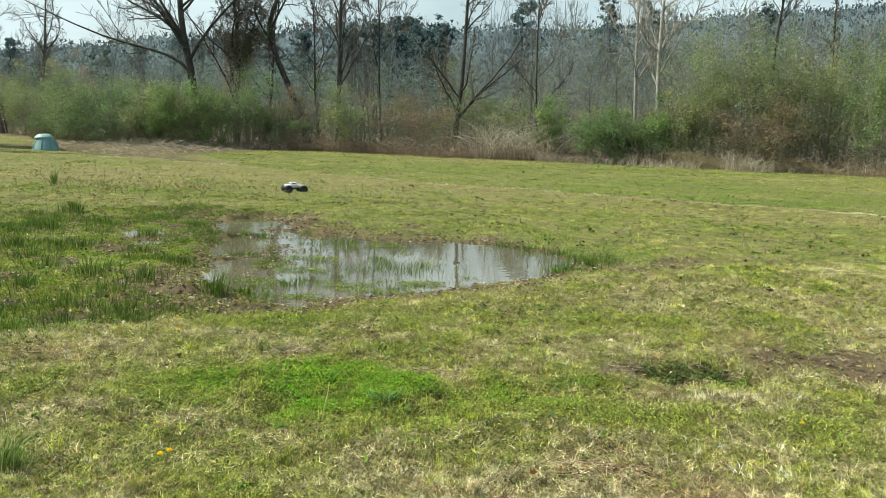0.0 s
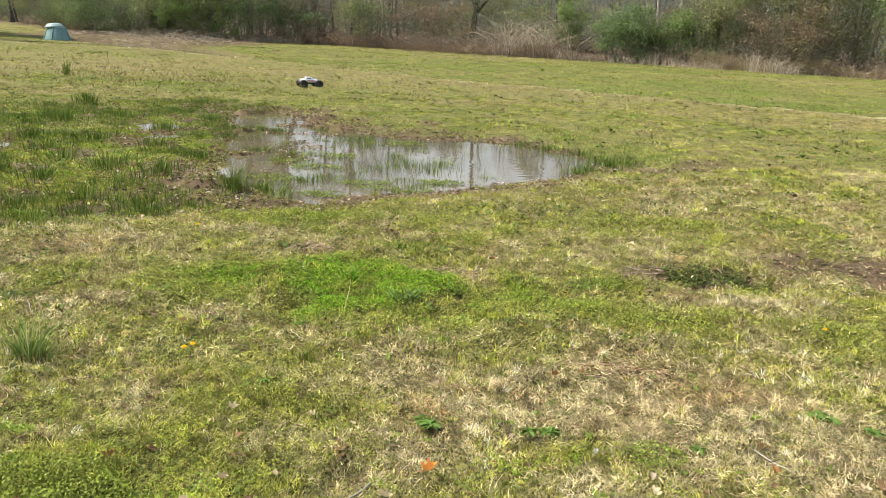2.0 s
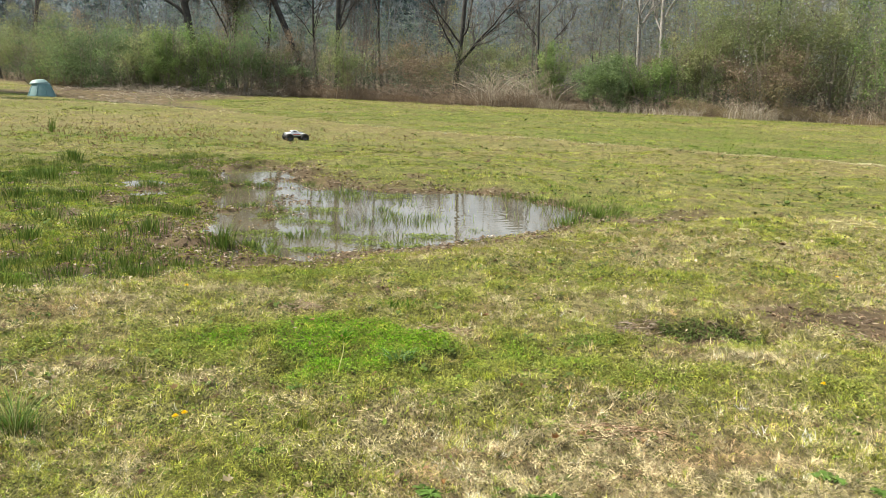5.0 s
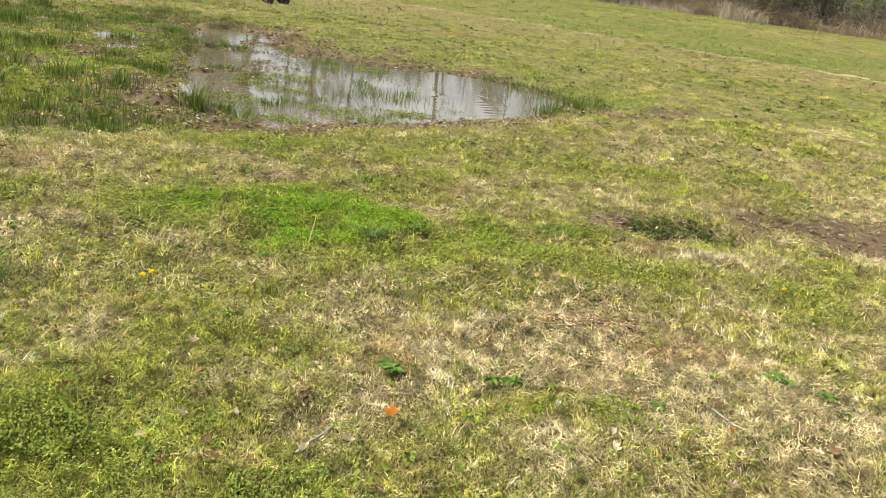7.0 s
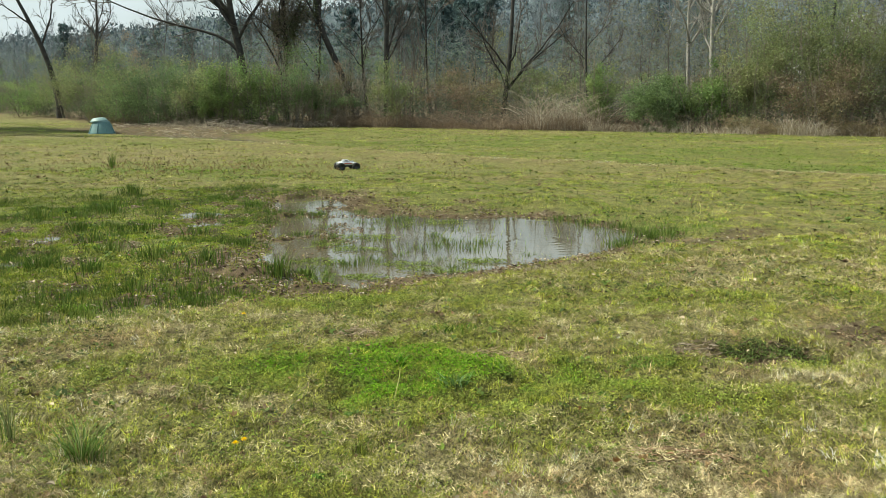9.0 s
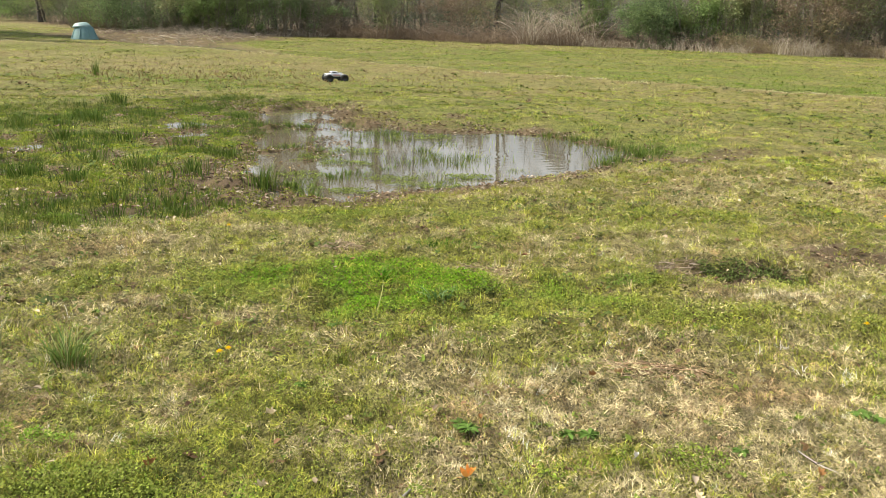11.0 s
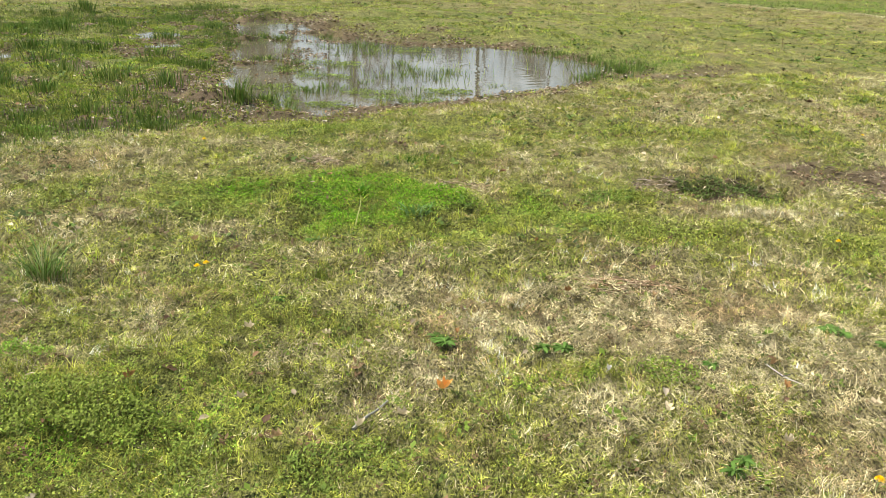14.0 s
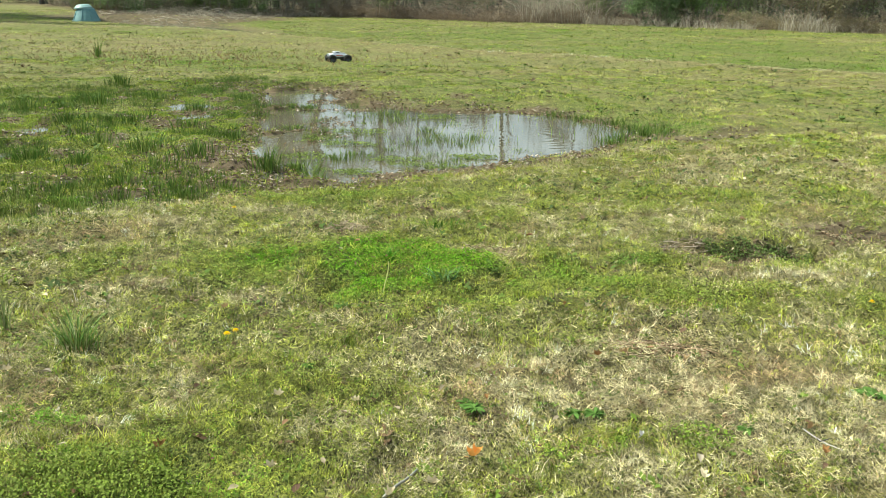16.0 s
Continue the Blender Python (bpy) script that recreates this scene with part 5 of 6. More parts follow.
def rosette(x, y, size, leaves, label, tone=(0.10, 0.18, 0.035)):
    """A flat weed: lobed leaves lying round a crown."""
    x, y = settle(x, y, 0.03)
    base = new("weed_rosette")
    base.location = (x, y, float(land(x, y)) + 0.02)
    n = leaves
    a = np.arange(n) * 2.4 + RNG.uniform(0, 0.6, n)
    long = size * RNG.uniform(0.6, 1.15, n)
    u = np.linspace(0, 1, 6)
    half = np.array([0.05, 0.12, 0.20, 0.15, 0.14, 0.02]) * 0.75
    d, s = np.stack([np.cos(a), np.sin(a)], 1), np.stack([-np.sin(a), np.cos(a)], 1)
    v = np.zeros((n, 6, 2, 3))
    for e, sign in ((0, -1), (1, 1)):
        v[:, :, e, :2] = d[:, None] * (long[:, None] * u)[..., None] + sign * s[:, None] * (long[:, None] * half)[..., None]
        v[:, :, e, 2] = long[:, None] * (u * 0.6 - u**2 * 0.55) + 0.012 * RNG.uniform(0, 1, (n, 1))
    q = (np.arange(n)[:, None] * 6 + np.arange(5)[None]).reshape(-1, 1) * 2
    c = np.array(tone) * RNG.uniform(0.7, 1.35, (n, 1))
    for i in range(n):
        part("leaf", np_mesh("leaf", v[i].reshape(-1, 3), q[:5] + np.array([0, 1, 3, 2]), LEAF, np.repeat(c[i:i + 1], 12, 0)), base)
    return tagged(base, label, "weed", "flat weeds in the lawn")


for x, y, s in ((0.13, 2.94, 0.09), (0.10, 2.98, 0.07), (0.50, 2.92, 0.085), (0.58, 2.91, 0.08), (1.70, 3.14, 0.09), (1.74, 3.10, 0.07), (1.11, 2.81, 0.06), (1.86, 3.0, 0.07), (0.97, 2.15, 0.08), (1.02, 2.2, 0.07), (-0.5, 4.0, 0.06), (0.78, 4.3, 0.06), (-0.55, 3.3, 0.05)):
    rosette(x, y, s * 0.55, 26, "flat glossy green weed rosette in dry turf")


def dandelion(x, y, high=0.045, size=0.016):
    x, y = settle(x, y, 0.045)
    base = new("dandelion")
    base.location = (x, y, float(land(x, y)))
    v, f = tubes(np.array([[(0, 0, 0), (0.004, 0.002, high * 0.5), (0.006, 0, high)]]), np.array([[0.0022, 0.002, 0.002]]), 5)
    part("stalk", np_mesh("stalk", v, f, STRAW, np.tile([0.2, 0.25, 0.09], (len(v), 1))), base)
    n = 46
    a = np.arange(n) * 2.39996
    r = size * np.sqrt((np.arange(n) + 0.5) / n)
    tip = np.stack([np.cos(a) * r, np.sin(a) * r, high + 0.012 * (1 - (r / size) ** 2)], 1) + [0.006, 0, 0]
    foot = tip * [0.25, 0.25, 0] + [0.0045, 0, high]
    s = np.stack([-np.sin(a), np.cos(a), 0 * a], 1) * 0.0028
    v = np.stack([foot, tip - s, tip + s], 1).reshape(-1, 3)
    c = np.array([0.85, 0.58, 0.015]) * RNG.uniform(0.75, 1.1, (n, 1))
    part("flower_head", np_mesh("flower_head", v, np.arange(3 * n).reshape(n, 3), LEAF, np.repeat(c, 3, 0)), base, "open yellow flower head")
    return tagged(base, "open yellow dandelion on a short stalk", "flower", "dandelions in the lawn")


for x, y in ((-0.97, 3.62), (-0.94, 3.66), (-1.48, 5.93), (3.57, 6.74), (1.39, 2.12), (2.21, 4.19)):
    dandelion(x, y)


def fallen_leaf(x, y, size, tone, label, turn=0.0, curl=0.5, tilt=(0.0, 0.0)):
    """One curled dead leaf with a lobed outline, a midrib fold and a stalk."""
    x, y = settle(x, y, 0.035)
    base = new("fallen_leaf")
    base.matrix_basis = pose(x, y, float(land(x, y)) + 0.035, tilt[0], tilt[1], turn)
    n = 22
    a = np.linspace(0, 2 * np.pi, n, endpoint=False)
    r = size * (0.75 + 0.16 * np.cos(2 * a) + 0.14 * np.cos(5 * a) + 0.07 * np.cos(9 * a + 1))
    outer = np.stack([np.cos(a) * r, np.sin(a) * r * 0.8, 0 * a], 1)
    v = np.r_[outer, outer * 0.55, [[0, 0, 0]]]
    v[:, 2] = curl * (np.abs(v[:, 1]) ** 1.5 * 3 + v[:, 0] ** 2 * 5) / max(size, 1e-3) * 0.2
    me = bpy.data.meshes.new("blade")
    f = [(k, (k + 1) % n, n + (k + 1) % n, n + k) for k in range(n)] + [(n + k, n + (k + 1) % n, 2 * n) for k in range(n)]
    me.from_pydata(v.tolist(), [], f)
    at = me.attributes.new("tone", "FLOAT_COLOR", "POINT")
    c = np.array(tone) * (0.8 + 0.35 * fractal(v[:, 0] * 40 + x * 9, v[:, 1] * 40 + y * 7, 0.5, 91)[:, None])
    at.data.foreach_set("color", np.c_[c, np.ones(len(c))].astype(np.float32).ravel())
    me.materials.append(DRY_LEAF)
    part("blade", me, base)
    v, f = tubes(np.array([[(-size * 0.7, 0, 0.002), (-size * 1.0, 0.002, 0.006), (-size * 1.3, 0.006, 0.004)]]), np.array([[0.0016, 0.0013, 0.001]]), 4)
    part("leaf_stalk", np_mesh("leaf_stalk", v, f, STRAW, np.tile(np.array(tone) * 0.6, (len(v), 1))), base)
    return tagged(base, label, "leaf", "fallen leaves on the lawn")


TAN, CREAM, RUST = (0.34, 0.23, 0.12), (0.56, 0.47, 0.32), (0.24, 0.125, 0.05)
fallen_leaf(0.12, 2.59, 0.03, (0.72, 0.34, 0.09), "bright orange dead leaf on the lawn", 30, 0.8)
for x, y, s, c, t, n in ((-0.15, 2.35, 0.035, CREAM, 60, "pale"), (-0.02, 2.42, 0.032, CREAM, 10, "pale"), (0.86, 2.49, 0.034, CREAM, 100, "pale"), (1.2, 2.31, 0.036, CREAM, 200, "pale"), (1.05, 3.42, 0.036, TAN, 80, "tan"), (0.80, 3.48, 0.034, TAN, 140, "tan"),
                         (0.68, 3.45, 0.026, RUST, 10, "rust-brown"), (0.73, 4.05, 0.028, CREAM, 20, "pale"), (0.62, 4.07, 0.024, RUST, 70, "rust-brown"), (-1.05, 3.95, 0.032, TAN, 50, "tan"), (-1.65, 4.05, 0.026, CREAM, 80, "pale"), (-1.34, 3.62, 0.028, TAN, 130, "tan"),
                         (-0.62, 3.02, 0.030, CREAM, 10, "pale"), (-0.32, 2.98, 0.026, CREAM, 170, "pale"), (0.16, 3.31, 0.022, CREAM, 40, "pale"), (-0.95, 2.62, 0.034, RUST, 60, "rust-brown"), (-0.55, 2.5, 0.028, CREAM, 20, "pale"), (1.35, 2.83, 0.026, TAN, 210, "tan"),
                         (1.6, 2.55, 0.03, CREAM, 320, "pale"), (0.18, 3.02, 0.026, RUST, 100, "rust-brown"), (-0.4, 2.28, 0.028, TAN, 0, "tan"), (1.33, 2.66, 0.03, RUST, 90, "rust-brown"), (0.72, 2.75, 0.024, (0.5, 0.48, 0.45), 60, "grey"), (-1.75, 3.2, 0.028, CREAM, 20, "pale")):
    fallen_leaf(x, y, s * 0.7, c, f"{n} curled dead leaf on the lawn", t, 0.6, (RNG.uniform(-18, 18), RNG.uniform(-18, 18)))


def stick(points, radius, label):
    base = new("stick")
    p = smooth_line(points, 7)
    o = p[0].copy()
    o[2] = float(land(o[0], o[1]))
    base.location = o
    q = p - p[0]
    q[:, 2] = np.array([land(a, b) for a, b in p[:, :2]]).ravel() - o[2] + p[:, 2]
    v, f = tubes(q[None], (radius * np.linspace(1, 0.6, 7))[None], 6)
    part("stem", np_mesh("stem", v, f, PALE_BARK, smooth=True), base)
    q2, r2 = grow(q[None], np.full((1, 7), radius), 2, 0.3, 0.8, 45, 0.3, 3)
    v, f = tubes(q2, r2, 4)
    part("side_twig", np_mesh("side_twig", v, f, BARK), base)
    return tagged(base, label, "stick")


stick([(*settle(-0.17, 2.33, 0.03), 0.03), (*settle(-0.13, 2.40, 0.03), 0.035), (*settle(-0.07, 2.5, 0.03), 0.03)], 0.0055, "short grey broken stick in the grass")
stick([(1.30, 2.78, 0.03), (1.33, 2.68, 0.03), (1.36, 2.6, 0.03)], 0.003, "thin brown twig in dry grass")


def leaning_stalk(x, y):
    base = new("dead_stalk")
    base.location = (x, y, float(land(x, y)))
    line = smooth_line([(0, 0, 0), (0.01, 0.0, 0.06), (0.03, 0.0, 0.13), (0.03, 0, 0.18)], 7)
    v, f = tubes(line[None], np.array([[0.003, 0.003, 0.0028, 0.0025, 0.0022, 0.002, 0.0016]]), 5)
    part("stem", np_mesh("stem", v, f, STRAW, np.tile([0.5, 0.5, 0.2], (len(v), 1))), base)
    tagged(base, "pale thin curved stalk rising from clover", "stalk")


leaning_stalk(-0.30, 4.18)


def weed_mat(cx, cy, rx, ry, n, tone, high, leaf=0.0043, label="low cushion of small dark green leaves in the lawn"):
    """A low cushion of small crowded leaves on short stems."""
    a, r = RNG.uniform(0, 2 * np.pi, n), np.sqrt(RNG.uniform(0, 1, n))
    x, y = cx + np.cos(a) * r * rx, cy + np.sin(a) * r * ry
    keep = fractal(x, y, 0.17, 95, 3) + 0.22 * (1 - r) > 0.52
    x, y = x[keep], y[keep]
    n = len(x)
    lift = high * (0.2 + 0.9 * fractal(x, y, 0.10, 97, 2)) * RNG.uniform(0.3, 1, n)
    p = np.stack([x, y, np.maximum(land(x, y), WATER_Z if cy > 6.5 else -1) + lift], 1)
    a = RNG.uniform(0, 2 * np.pi, n)
    u = np.stack([np.cos(a), np.sin(a), RNG.normal(0, 0.6, n)], 1)
    w = np.stack([-np.sin(a), np.cos(a), RNG.normal(0, 0.6, n)], 1)
    s = leaf * RNG.uniform(0.6, 1.5, (n, 1))
    v = np.stack([p - u * s, p - w * s * 0.65, p + u * s, p + w * s * 0.65], 1).reshape(-1, 3)
    c = np.array(tone) * np.exp(RNG.normal(-0.05, 0.3, (n, 1)))
    tagged(new("weed_mat", np_mesh("weed_mat", v, np.arange(4 * n).reshape(n, 4), GRASS, np.repeat(c, 4, 0))), label, "weeds", kind="stuff")


for spot in ((-0.98, 2.30, 0.40, 0.25, 9500, (0.15, 0.19, 0.03), 0.09), (-0.65, 2.02, 0.5, 0.16, 3600, (0.135, 0.175, 0.03), 0.065), (-0.05, 2.12, 0.30, 0.14, 2400, (0.15, 0.20, 0.035), 0.06), (0.80, 2.72, 0.24, 0.12, 1700, (0.16, 0.23, 0.03), 0.035),
             (0.55, 2.62, 0.2, 0.09, 900, (0.17, 0.24, 0.03), 0.03), (-1.45, 2.75, 0.2, 0.12, 1800, (0.16, 0.27, 0.03), 0.045), (2.0, 5.25, 0.36, 0.12, 2600, (0.085, 0.12, 0.03), 0.06, 0.006), (1.15, 4.85, 0.2, 0.1, 1200, (0.12, 0.19, 0.03), 0.05), (0.62, 4.35, 0.3, 0.14, 900, (0.24, 0.27, 0.06), 0.03)):
    weed_mat(*spot)
for x, y, rx, ry in ((-0.54, 8.43, 0.35, 0.15), (-0.25, 8.18, 0.3, 0.12), (0.02, 8.0, 0.25, 0.1), (-1.36, 8.47, 0.3, 0.2), (-0.96, 10.1, 0.35, 0.2), (-0.2, 11.38, 0.4, 0.2), (0.3, 8.6, 0.25, 0.12), (-1.0, 9.2, 0.3, 0.2), (-1.5, 9.6, 0.3, 0.3), (-1.3, 7.75, 0.3, 0.2), (-0.8, 7.75, 0.25, 0.14)):
    weed_mat(x, y, rx, ry, 1100, (0.14, 0.185, 0.035), 0.04, 0.006, "low mat of yellow-green leaves in shallow muddy water")

def twig_heap(cx, cy, rx, ry, n, long, tones, label):
    """Dead stems and bits of bark lying crossed over one another."""
    a, r = RNG.uniform(0, 2 * np.pi, n), np.sqrt(RNG.uniform(0, 1, n))
    x, y = cx + np.cos(a) * r * rx, cy + np.sin(a) * r * ry
    b = RNG.normal(0.2, 0.9, n)
    half = np.stack([np.cos(b), np.sin(b) * 0.7, RNG.normal(0, 0.22, n)], 1) * (long * RNG.uniform(0.3, 1.0, n) / 2)[:, None]
    mid = np.stack([x, y, land(x, y) + RNG.uniform(0.006, 0.045, n) * (1.1 - r)], 1)
    bow = mid + RNG.normal(0, 0.1 * long, (n, 3)) * (1, 1, 0.3)
    v, f = tubes(np.stack([mid - half, bow, mid + half], 1), np.outer(RNG.uniform(0.0015, 0.004, n), [1, 0.9, 0.5]), 4)
    c = np.array(tones)[RNG.integers(0, len(tones), n)] * RNG.uniform(0.6, 1.3, (n, 1))
    tagged(new("dead_twigs", np_mesh("dead_twigs", v, f, STRAW, np.repeat(c, 12, 0))), label, "twigs", kind="stuff")


DEAD = [(0.24, 0.17, 0.12), (0.16, 0.11, 0.075), (0.33, 0.26, 0.20), (0.11, 0.08, 0.06)]
twig_heap(*settle(1.52, 5.2), 0.2, 0.15, 90, 0.10, [(0.36, 0.28, 0.22), (0.26, 0.19, 0.14), (0.44, 0.36, 0.29)], "grey-brown dead twigs heaped beside the muddy hollow")
twig_heap(*settle(2.0, 5.1), 0.32, 0.12, 80, 0.07, DEAD, "brown dead stems in the muddy hollow")
twig_heap(*settle(3.2, 5.5), 0.7, 0.3, 260, 0.06, DEAD, "brown dead stems on bare soil")
twig_heap(*settle(0.27, 4.95), 0.16, 0.2, 170, 0.08, [(0.40, 0.30, 0.20), (0.30, 0.21, 0.13), (0.47, 0.38, 0.26)], "tan dead stems beside the clover patch")
twig_heap(*settle(-0.62, 5.45), 0.14, 0.07, 90, 0.07, [(0.46, 0.36, 0.27), (0.36, 0.26, 0.19)], "tan dead stems behind the clover patch")
twig_heap(*settle(0.95, 3.5), 0.26, 0.12, 170, 0.07, [(0.36, 0.24, 0.15), (0.27, 0.17, 0.10), (0.45, 0.34, 0.23)], "russet dead stems matted in dry turf")

# ---- the drain riser by the ditch ----
def lathe(profile, sides=40):
    """A turned shape from (radius, height) pairs, closed at both ends."""
    a = np.arange(sides) * 2 * np.pi / sides
    rings = [np.stack([np.cos(a) * r, np.sin(a) * r, np.full(sides, z)], 1) for r, z in profile]
    v = np.concatenate(rings)
    f = []
    for k in range(len(profile) - 1):
        for i in range(sides):
            j = (i + 1) % sides
            f.append((k * sides + i, k * sides + j, (k + 1) * sides + j, (k + 1) * sides + i))
    return v, np.array(f)


def drain_riser(x, y):
    green = plain("weathered_green_plastic", (0.07, 0.155, 0.16), (0.13, 0.235, 0.235), 2.5, 0.55, 0.4, bump=0.2, depth=0.01)
    pale = plain("faded_green_plastic", (0.16, 0.265, 0.26), (0.27, 0.37, 0.355), 2.5, 0.55, 0.4, bump=0.2, depth=0.01)
    base = new("drain_riser")
    base.location = (x, y, float(land(x, y)) - 0.04)
    base.scale = (0.93, 0.93, 0.97)
    v, f = lathe([(0.0, 0.0), (0.62, 0.0), (0.62, 0.05), (0.58, 0.12), (0.44, 0.46), (0.38, 0.56), (0.36, 0.60), (0.0, 0.60)])
    part("riser_body", np_mesh("riser_body", v, f, green, smooth=False), base)
    v, f = lathe([(0.0, 0.56), (0.375, 0.56), (0.40, 0.575), (0.405, 0.61), (0.385, 0.64), (0.35, 0.66), (0.325, 0.70), (0.26, 0.745), (0.14, 0.765), (0.0, 0.77)])
    lid = part("riser_lid", np_mesh("riser_lid", v, f, pale, smooth=False), base, "faded pale green lid")
    lid.rotation_euler = (0, radians(-5), 0)
    lid.location = (-0.05, 0, 0)
    for k in range(8):
        a = k * math.pi / 4
        line = np.array([[(math.cos(a) * 0.615, math.sin(a) * 0.615, 0.08), (math.cos(a) * 0.515, math.sin(a) * 0.515, 0.30), (math.cos(a) * 0.385, math.sin(a) * 0.385, 0.56)]])
        v, f = tubes(line, np.array([[0.022, 0.022, 0.018]]), 5)
        part("rib", np_mesh("rib", v, f, green), base)
    tagged(base, "weathered green plastic drain riser with a lid", "drain")


drain_riser(-15.45, 38.4)

# ---- the toy truck ----
def box_mesh(name, size, mat, bevel=0.004, taper=(1.0, 1.0), shift=0.0):
    """A bevelled block, its top narrowed and shifted."""
    bm = bmesh.new()
    bmesh.ops.create_cube(bm, size=1.0)
    for v in bm.verts:
        top = v.co.z > 0
        v.co = Vector((v.co.x * size[0] * (taper[0] if top else 1) + (shift if top else 0), v.co.y * size[1] * (taper[1] if top else 1), v.co.z * size[2]))
    bmesh.ops.bevel(bm, geom=bm.edges[:], offset=bevel, segments=2, affect="EDGES", profile=0.6)
    me = bpy.data.meshes.new(name)
    bm.to_mesh(me)
    bm.free()
    me.materials.append(mat)
    return me


def toy_truck(x, y, turn):
    white = plain("scuffed_white_shell", (0.60, 0.62, 0.66), (0.82, 0.82, 0.82), 25, 0.35, 0.5, bump=0.05, depth=0.002)
    grey = plain("grey_panel", (0.20, 0.22, 0.25), (0.36, 0.38, 0.42), 30, 0.4, 0.5, bump=0.05, depth=0.002)
    black = plain("black_rubber", (0.015, 0.015, 0.015), (0.04, 0.04, 0.038), 30, 0.75, 0.3, bump=0.3, depth=0.003)
    plastic = plain("black_plastic", (0.02, 0.02, 0.022), (0.045, 0.045, 0.045), 30, 0.45, 0.4, bump=0.1, depth=0.002)
    red = plain("red_stripe", (0.45, 0.05, 0.03), (0.6, 0.10, 0.05), 30, 0.4, 0.5, bump=0.05, depth=0.001)
    steel = plain("bare_metal", (0.45, 0.45, 0.46), (0.6, 0.6, 0.6), 30, 0.35, 0.5, 1.0, bump=0.05, depth=0.001)
    base = new("toy_truck")
    base.matrix_basis = pose(x, y, float(land(x, y)) + 0.004, 0, 0, turn)

    def put(name, me, at, label=""):
        ob = part(name, me, base, label)
        ob.location = at
        return ob

    # lower shell: sections along its length (x), each a rounded width and height
    xs = np.array([-0.225, -0.215, -0.14, -0.05, 0.04, 0.13, 0.20, 0.225])
    wide = np.array([0.075, 0.085, 0.095, 0.088, 0.084, 0.088, 0.078, 0.062])
    low = np.array([0.125, 0.115, 0.105, 0.10, 0.10, 0.105, 0.115, 0.125])
    top = np.array([0.165, 0.172, 0.178, 0.185, 0.182, 0.170, 0.158, 0.145])
    a = np.linspace(0, 2 * np.pi, 16, endpoint=False)
    ring = []
    for k in range(8):
        cy, cz = np.sign(np.cos(a)) * np.abs(np.cos(a)) ** 0.5, np.sign(np.sin(a)) * np.abs(np.sin(a)) ** 0.5
        ring.append(np.stack([np.full(16, xs[k]), cy * wide[k], (low[k] + top[k]) / 2 + cz * (top[k] - low[k]) / 2], 1))
    v = np.concatenate(ring + [[[xs[0], 0, 0.145]], [[xs[-1], 0, 0.135]]])
    f = [(k * 16 + i, k * 16 + (i + 1) % 16, k * 16 + 16 + (i + 1) % 16, k * 16 + 16 + i) for k in range(7) for i in range(16)]
    me = bpy.data.meshes.new("shell")
    me.from_pydata(v.tolist(), [], f + [(128, (i + 1) % 16, i) for i in range(16)] + [(129, 112 + i, 112 + (i + 1) % 16) for i in range(16)])
    for p in me.polygons:
        p.use_smooth = True
    me.materials.append(white)
    put("shell", me, (0, 0, 0), "scuffed white shell")
    put("cab", box_mesh("cab", (0.20, 0.15, 0.040), white, 0.008, (0.62, 0.80), -0.008), (-0.03, 0, 0.197))
    put("roof_panel", box_mesh("roof_panel", (0.085, 0.095, 0.006), grey, 0.002), (-0.038, 0, 0.219))
    put("windscreen", box_mesh("windscreen", (0.006, 0.12, 0.044), plastic, 0.002), (0.047, 0, 0.198)).rotation_euler = (0, radians(-48), 0)
    put("rear_window", box_mesh("rear_window", (0.006, 0.12, 0.040), plastic, 0.002), (-0.111, 0, 0.198)).rotation_euler = (0, radians(42), 0)
    put("bonnet_scoop", box_mesh("bonnet_scoop", (0.07, 0.05, 0.02), grey, 0.004, (0.7, 0.8)), (0.115, 0, 0.182))
    put("tailgate", box_mesh("tailgate", (0.012, 0.14, 0.04), grey, 0.003), (-0.222, 0, 0.15))
    for s in (-1, 1):
        put("side_window", box_mesh("side_window", (0.10, 0.005, 0.024), plastic, 0.002, (0.7, 1)), (-0.03, s * 0.070, 0.198)).rotation_euler = (radians(s * 14), 0, 0)
        put("side_stripe", box_mesh("side_stripe", (0.16, 0.003, 0.016), red, 0.001), (0.0, s * 0.0885, 0.145))
        put("headlight", box_mesh("headlight", (0.010, 0.03, 0.014), steel, 0.002), (0.213, s * 0.045, 0.145))
    put("chassis", box_mesh("chassis", (0.36, 0.085, 0.045), plastic, 0.006), (0, 0, 0.09))
    put("front_bumper", box_mesh("front_bumper", (0.022, 0.15, 0.03), plastic, 0.006), (0.238, 0, 0.098))
    put("rear_bumper", box_mesh("rear_bumper", (0.02, 0.15, 0.028), plastic, 0.006), (-0.240, 0, 0.10))
    for ax in (-0.165, 0.165):
        v, f = tubes(np.array([[(ax, -0.135, 0.078), (ax, 0, 0.082), (ax, 0.135, 0.078)]]), np.full((1, 3), 0.010), 8)
        part("axle", np_mesh("axle", v, f, steel, smooth=True), base)
        for s in (-1, 1):
            v, f = tubes(np.array([[(ax * 0.92, s * 0.10, 0.085), (ax * 0.86, s * 0.065, 0.165)]]), np.full((1, 2), 0.009), 8)
            part("shock", np_mesh("shock", v, f, steel, smooth=True), base)
            wheel = new("wheel")
            wheel.parent = base
            wheel.location = (ax, s * 0.155, 0.078)
            wheel.rotation_euler = (radians(90), 0, 0)
            v, f = lathe([(0.046, -0.036), (0.068, -0.042), (0.076, -0.034), (0.078, 0.0), (0.076, 0.034), (0.068, 0.042), (0.046, 0.036), (0.046, -0.036)], 28)
            part("tyre", np_mesh("tyre", v, f, black, smooth=True), wheel)
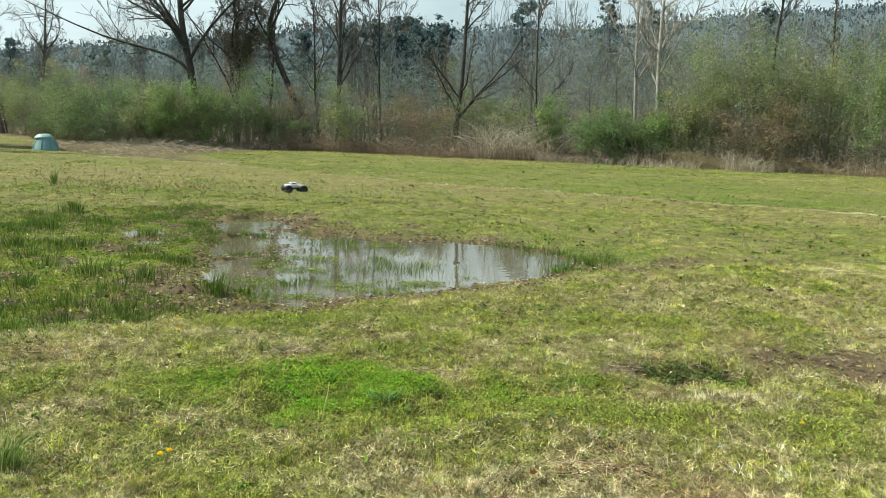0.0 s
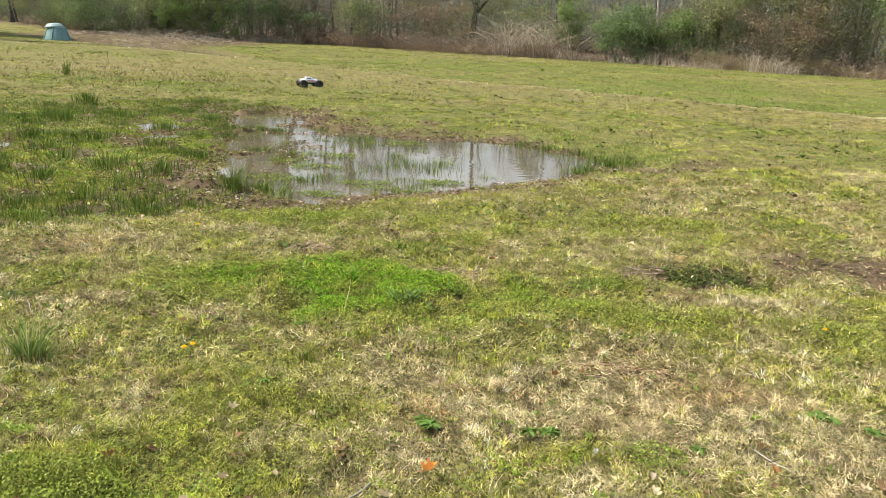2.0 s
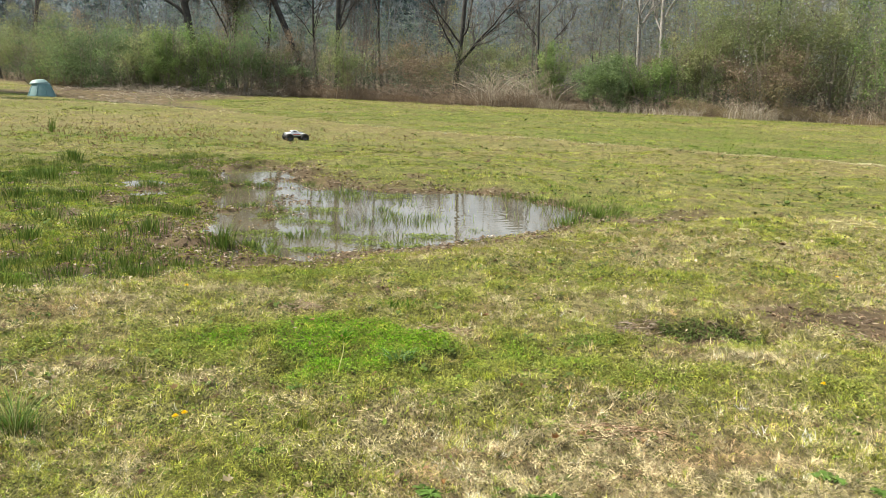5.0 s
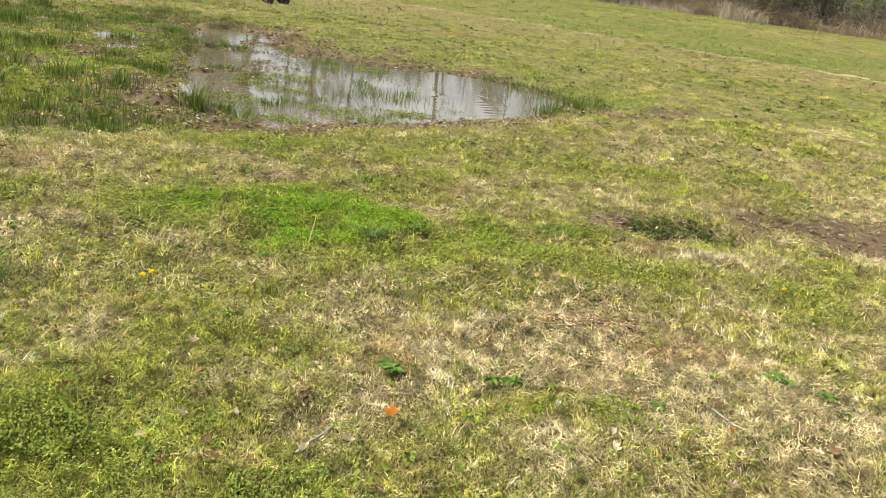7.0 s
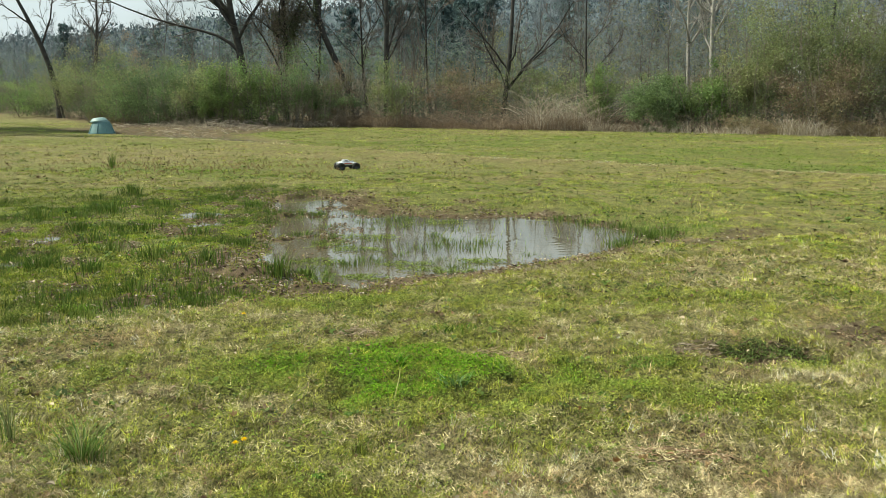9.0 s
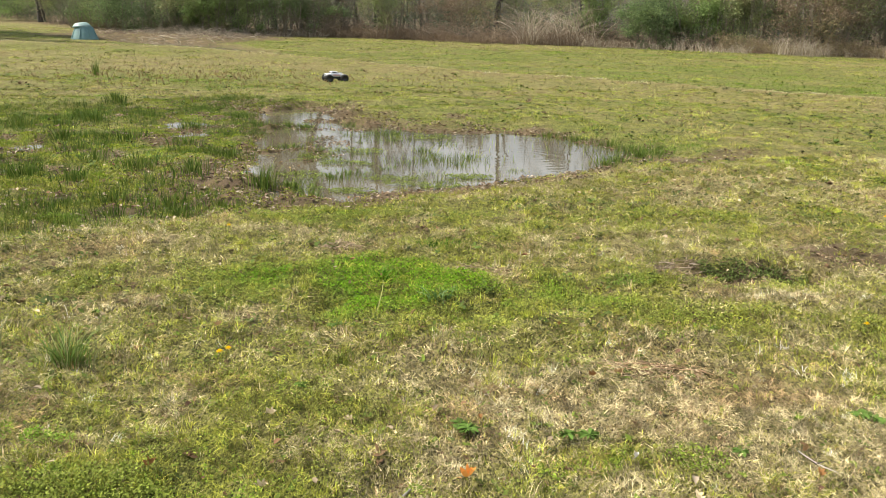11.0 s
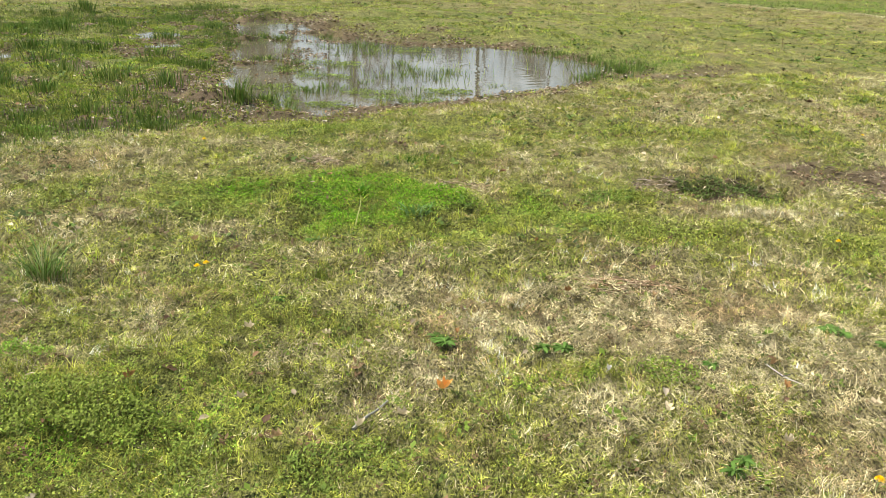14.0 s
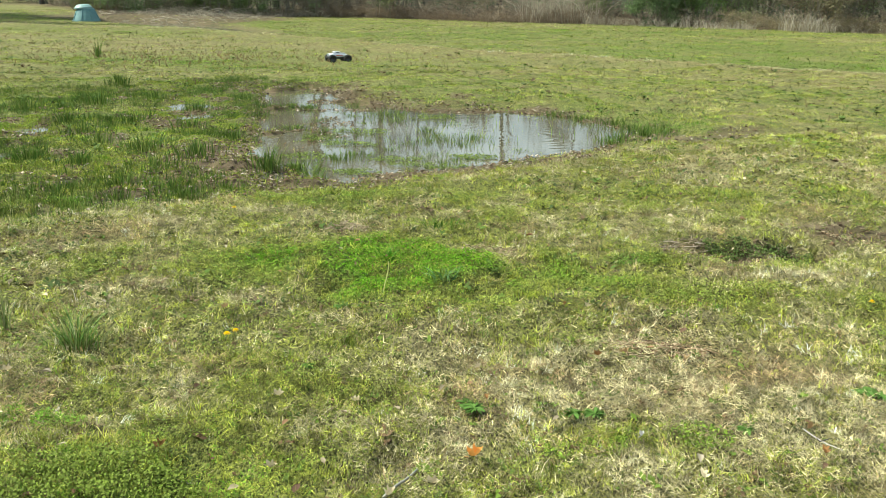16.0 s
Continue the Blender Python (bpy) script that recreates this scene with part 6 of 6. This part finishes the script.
            for q in range(20):
                t = q * math.pi / 10
                lug = part("tread_lug", box_mesh("tread_lug", (0.010, 0.016, 0.070), black, 0.002), wheel)
                lug.matrix_basis = pose(math.cos(t) * 0.079, math.sin(t) * 0.079, 0, 0, 0, math.degrees(t))
            v, f = lathe([(0.0, s * -0.012), (0.014, s * -0.014), (0.018, s * -0.020), (0.040, s * -0.026), (0.047, s * -0.036), (0.047, s * 0.034), (0.0, s * 0.034)], 24)
            part("rim", np_mesh("rim", v, f, plastic, smooth=False), wheel)
    tagged(base, "white radio-controlled toy monster truck with fat black tyres", "toy truck")


toy_truck(-2.27, 18.75, 22)

# ---- houses glimpsed on the far slope ----
def house(x, y, wide, deep, high, turn, label):
    wall_m = plain("pale_siding", (0.50, 0.51, 0.50), (0.64, 0.64, 0.62), 0.6, 0.7, 0.3)
    roof_m = plain("grey_shingles", (0.08, 0.08, 0.085), (0.14, 0.135, 0.135), 0.8, 0.85, 0.2)
    dark = plain("dark_glass", (0.05, 0.06, 0.07), (0.09, 0.10, 0.11), 0.5, 0.1, 0.5)
    base = new("house")
    base.matrix_basis = pose(x, y, float(land(x, y)) - 0.2, 0, 0, turn)

    def put(name, me, at, parent=base):
        ob = part(name, me, parent)
        ob.location = at
        return ob

    put("wall", box_mesh("wall", (wide, deep, high), wall_m, 0.02), (0, 0, high / 2))
    peak = high + wide * 0.32
    v = np.array([(-wide / 2 - .3, -deep / 2 - .3, high), (wide / 2 + .3, -deep / 2 - .3, high), (0, -deep / 2 - .3, peak), (-wide / 2 - .3, deep / 2 + .3, high), (wide / 2 + .3, deep / 2 + .3, high), (0, deep / 2 + .3, peak)])
    me = bpy.data.meshes.new("gable")
    g = v * [0.94, 0.97, 1] - [0, 0, 0.1]
    me.from_pydata(g.tolist(), [], [(0, 1, 2), (5, 4, 3), (0, 3, 4, 1), (0, 2, 5, 3), (1, 4, 5, 2)])
    me.materials.append(wall_m)
    put("gable", me, (0, 0, 0))
    for s in (-1, 1):
        edge = v[[0, 3]] if s < 0 else v[[1, 4]]
        a, b, c, d = edge[0], edge[1], v[5], v[2]
        top = np.array([a, b, c, d])
        me = bpy.data.meshes.new("roof_side")
        me.from_pydata(np.r_[top, top + [0, 0, 0.15]].tolist(), [], [(0, 1, 2, 3), (4, 5, 6, 7), (0, 1, 5, 4), (1, 2, 6, 5), (2, 3, 7, 6), (3, 0, 4, 7)])
        me.materials.append(roof_m)
        put("roof_side", me, (0, 0, 0))
    for wx in (-wide * 0.25, wide * 0.25):
        for wz in (1.5, 4.2):
            if wz < high - 0.8:
                w = put("window", box_mesh("window_frame", (1.2, 0.12, 1.5), wall_m, 0.02), (wx, -deep / 2 - 0.03, wz))
                put("pane", box_mesh("pane", (1.0, 0.06, 1.3), dark, 0.01), (0, -0.06, 0), w)
    put("chimney", box_mesh("chimney", (0.9, 0.9, 2.4), wall_m, 0.02), (wide * 0.2, 0, peak - 0.3))
    tagged(base, label, "house", "houses beyond the wood")


house(46.5, 108, 9, 10, 6.0, 12, "pale sided house half hidden behind bare woods")
house(56.0, 118, 10, 10, 6.5, -8, "pale sided house beyond bare trees")
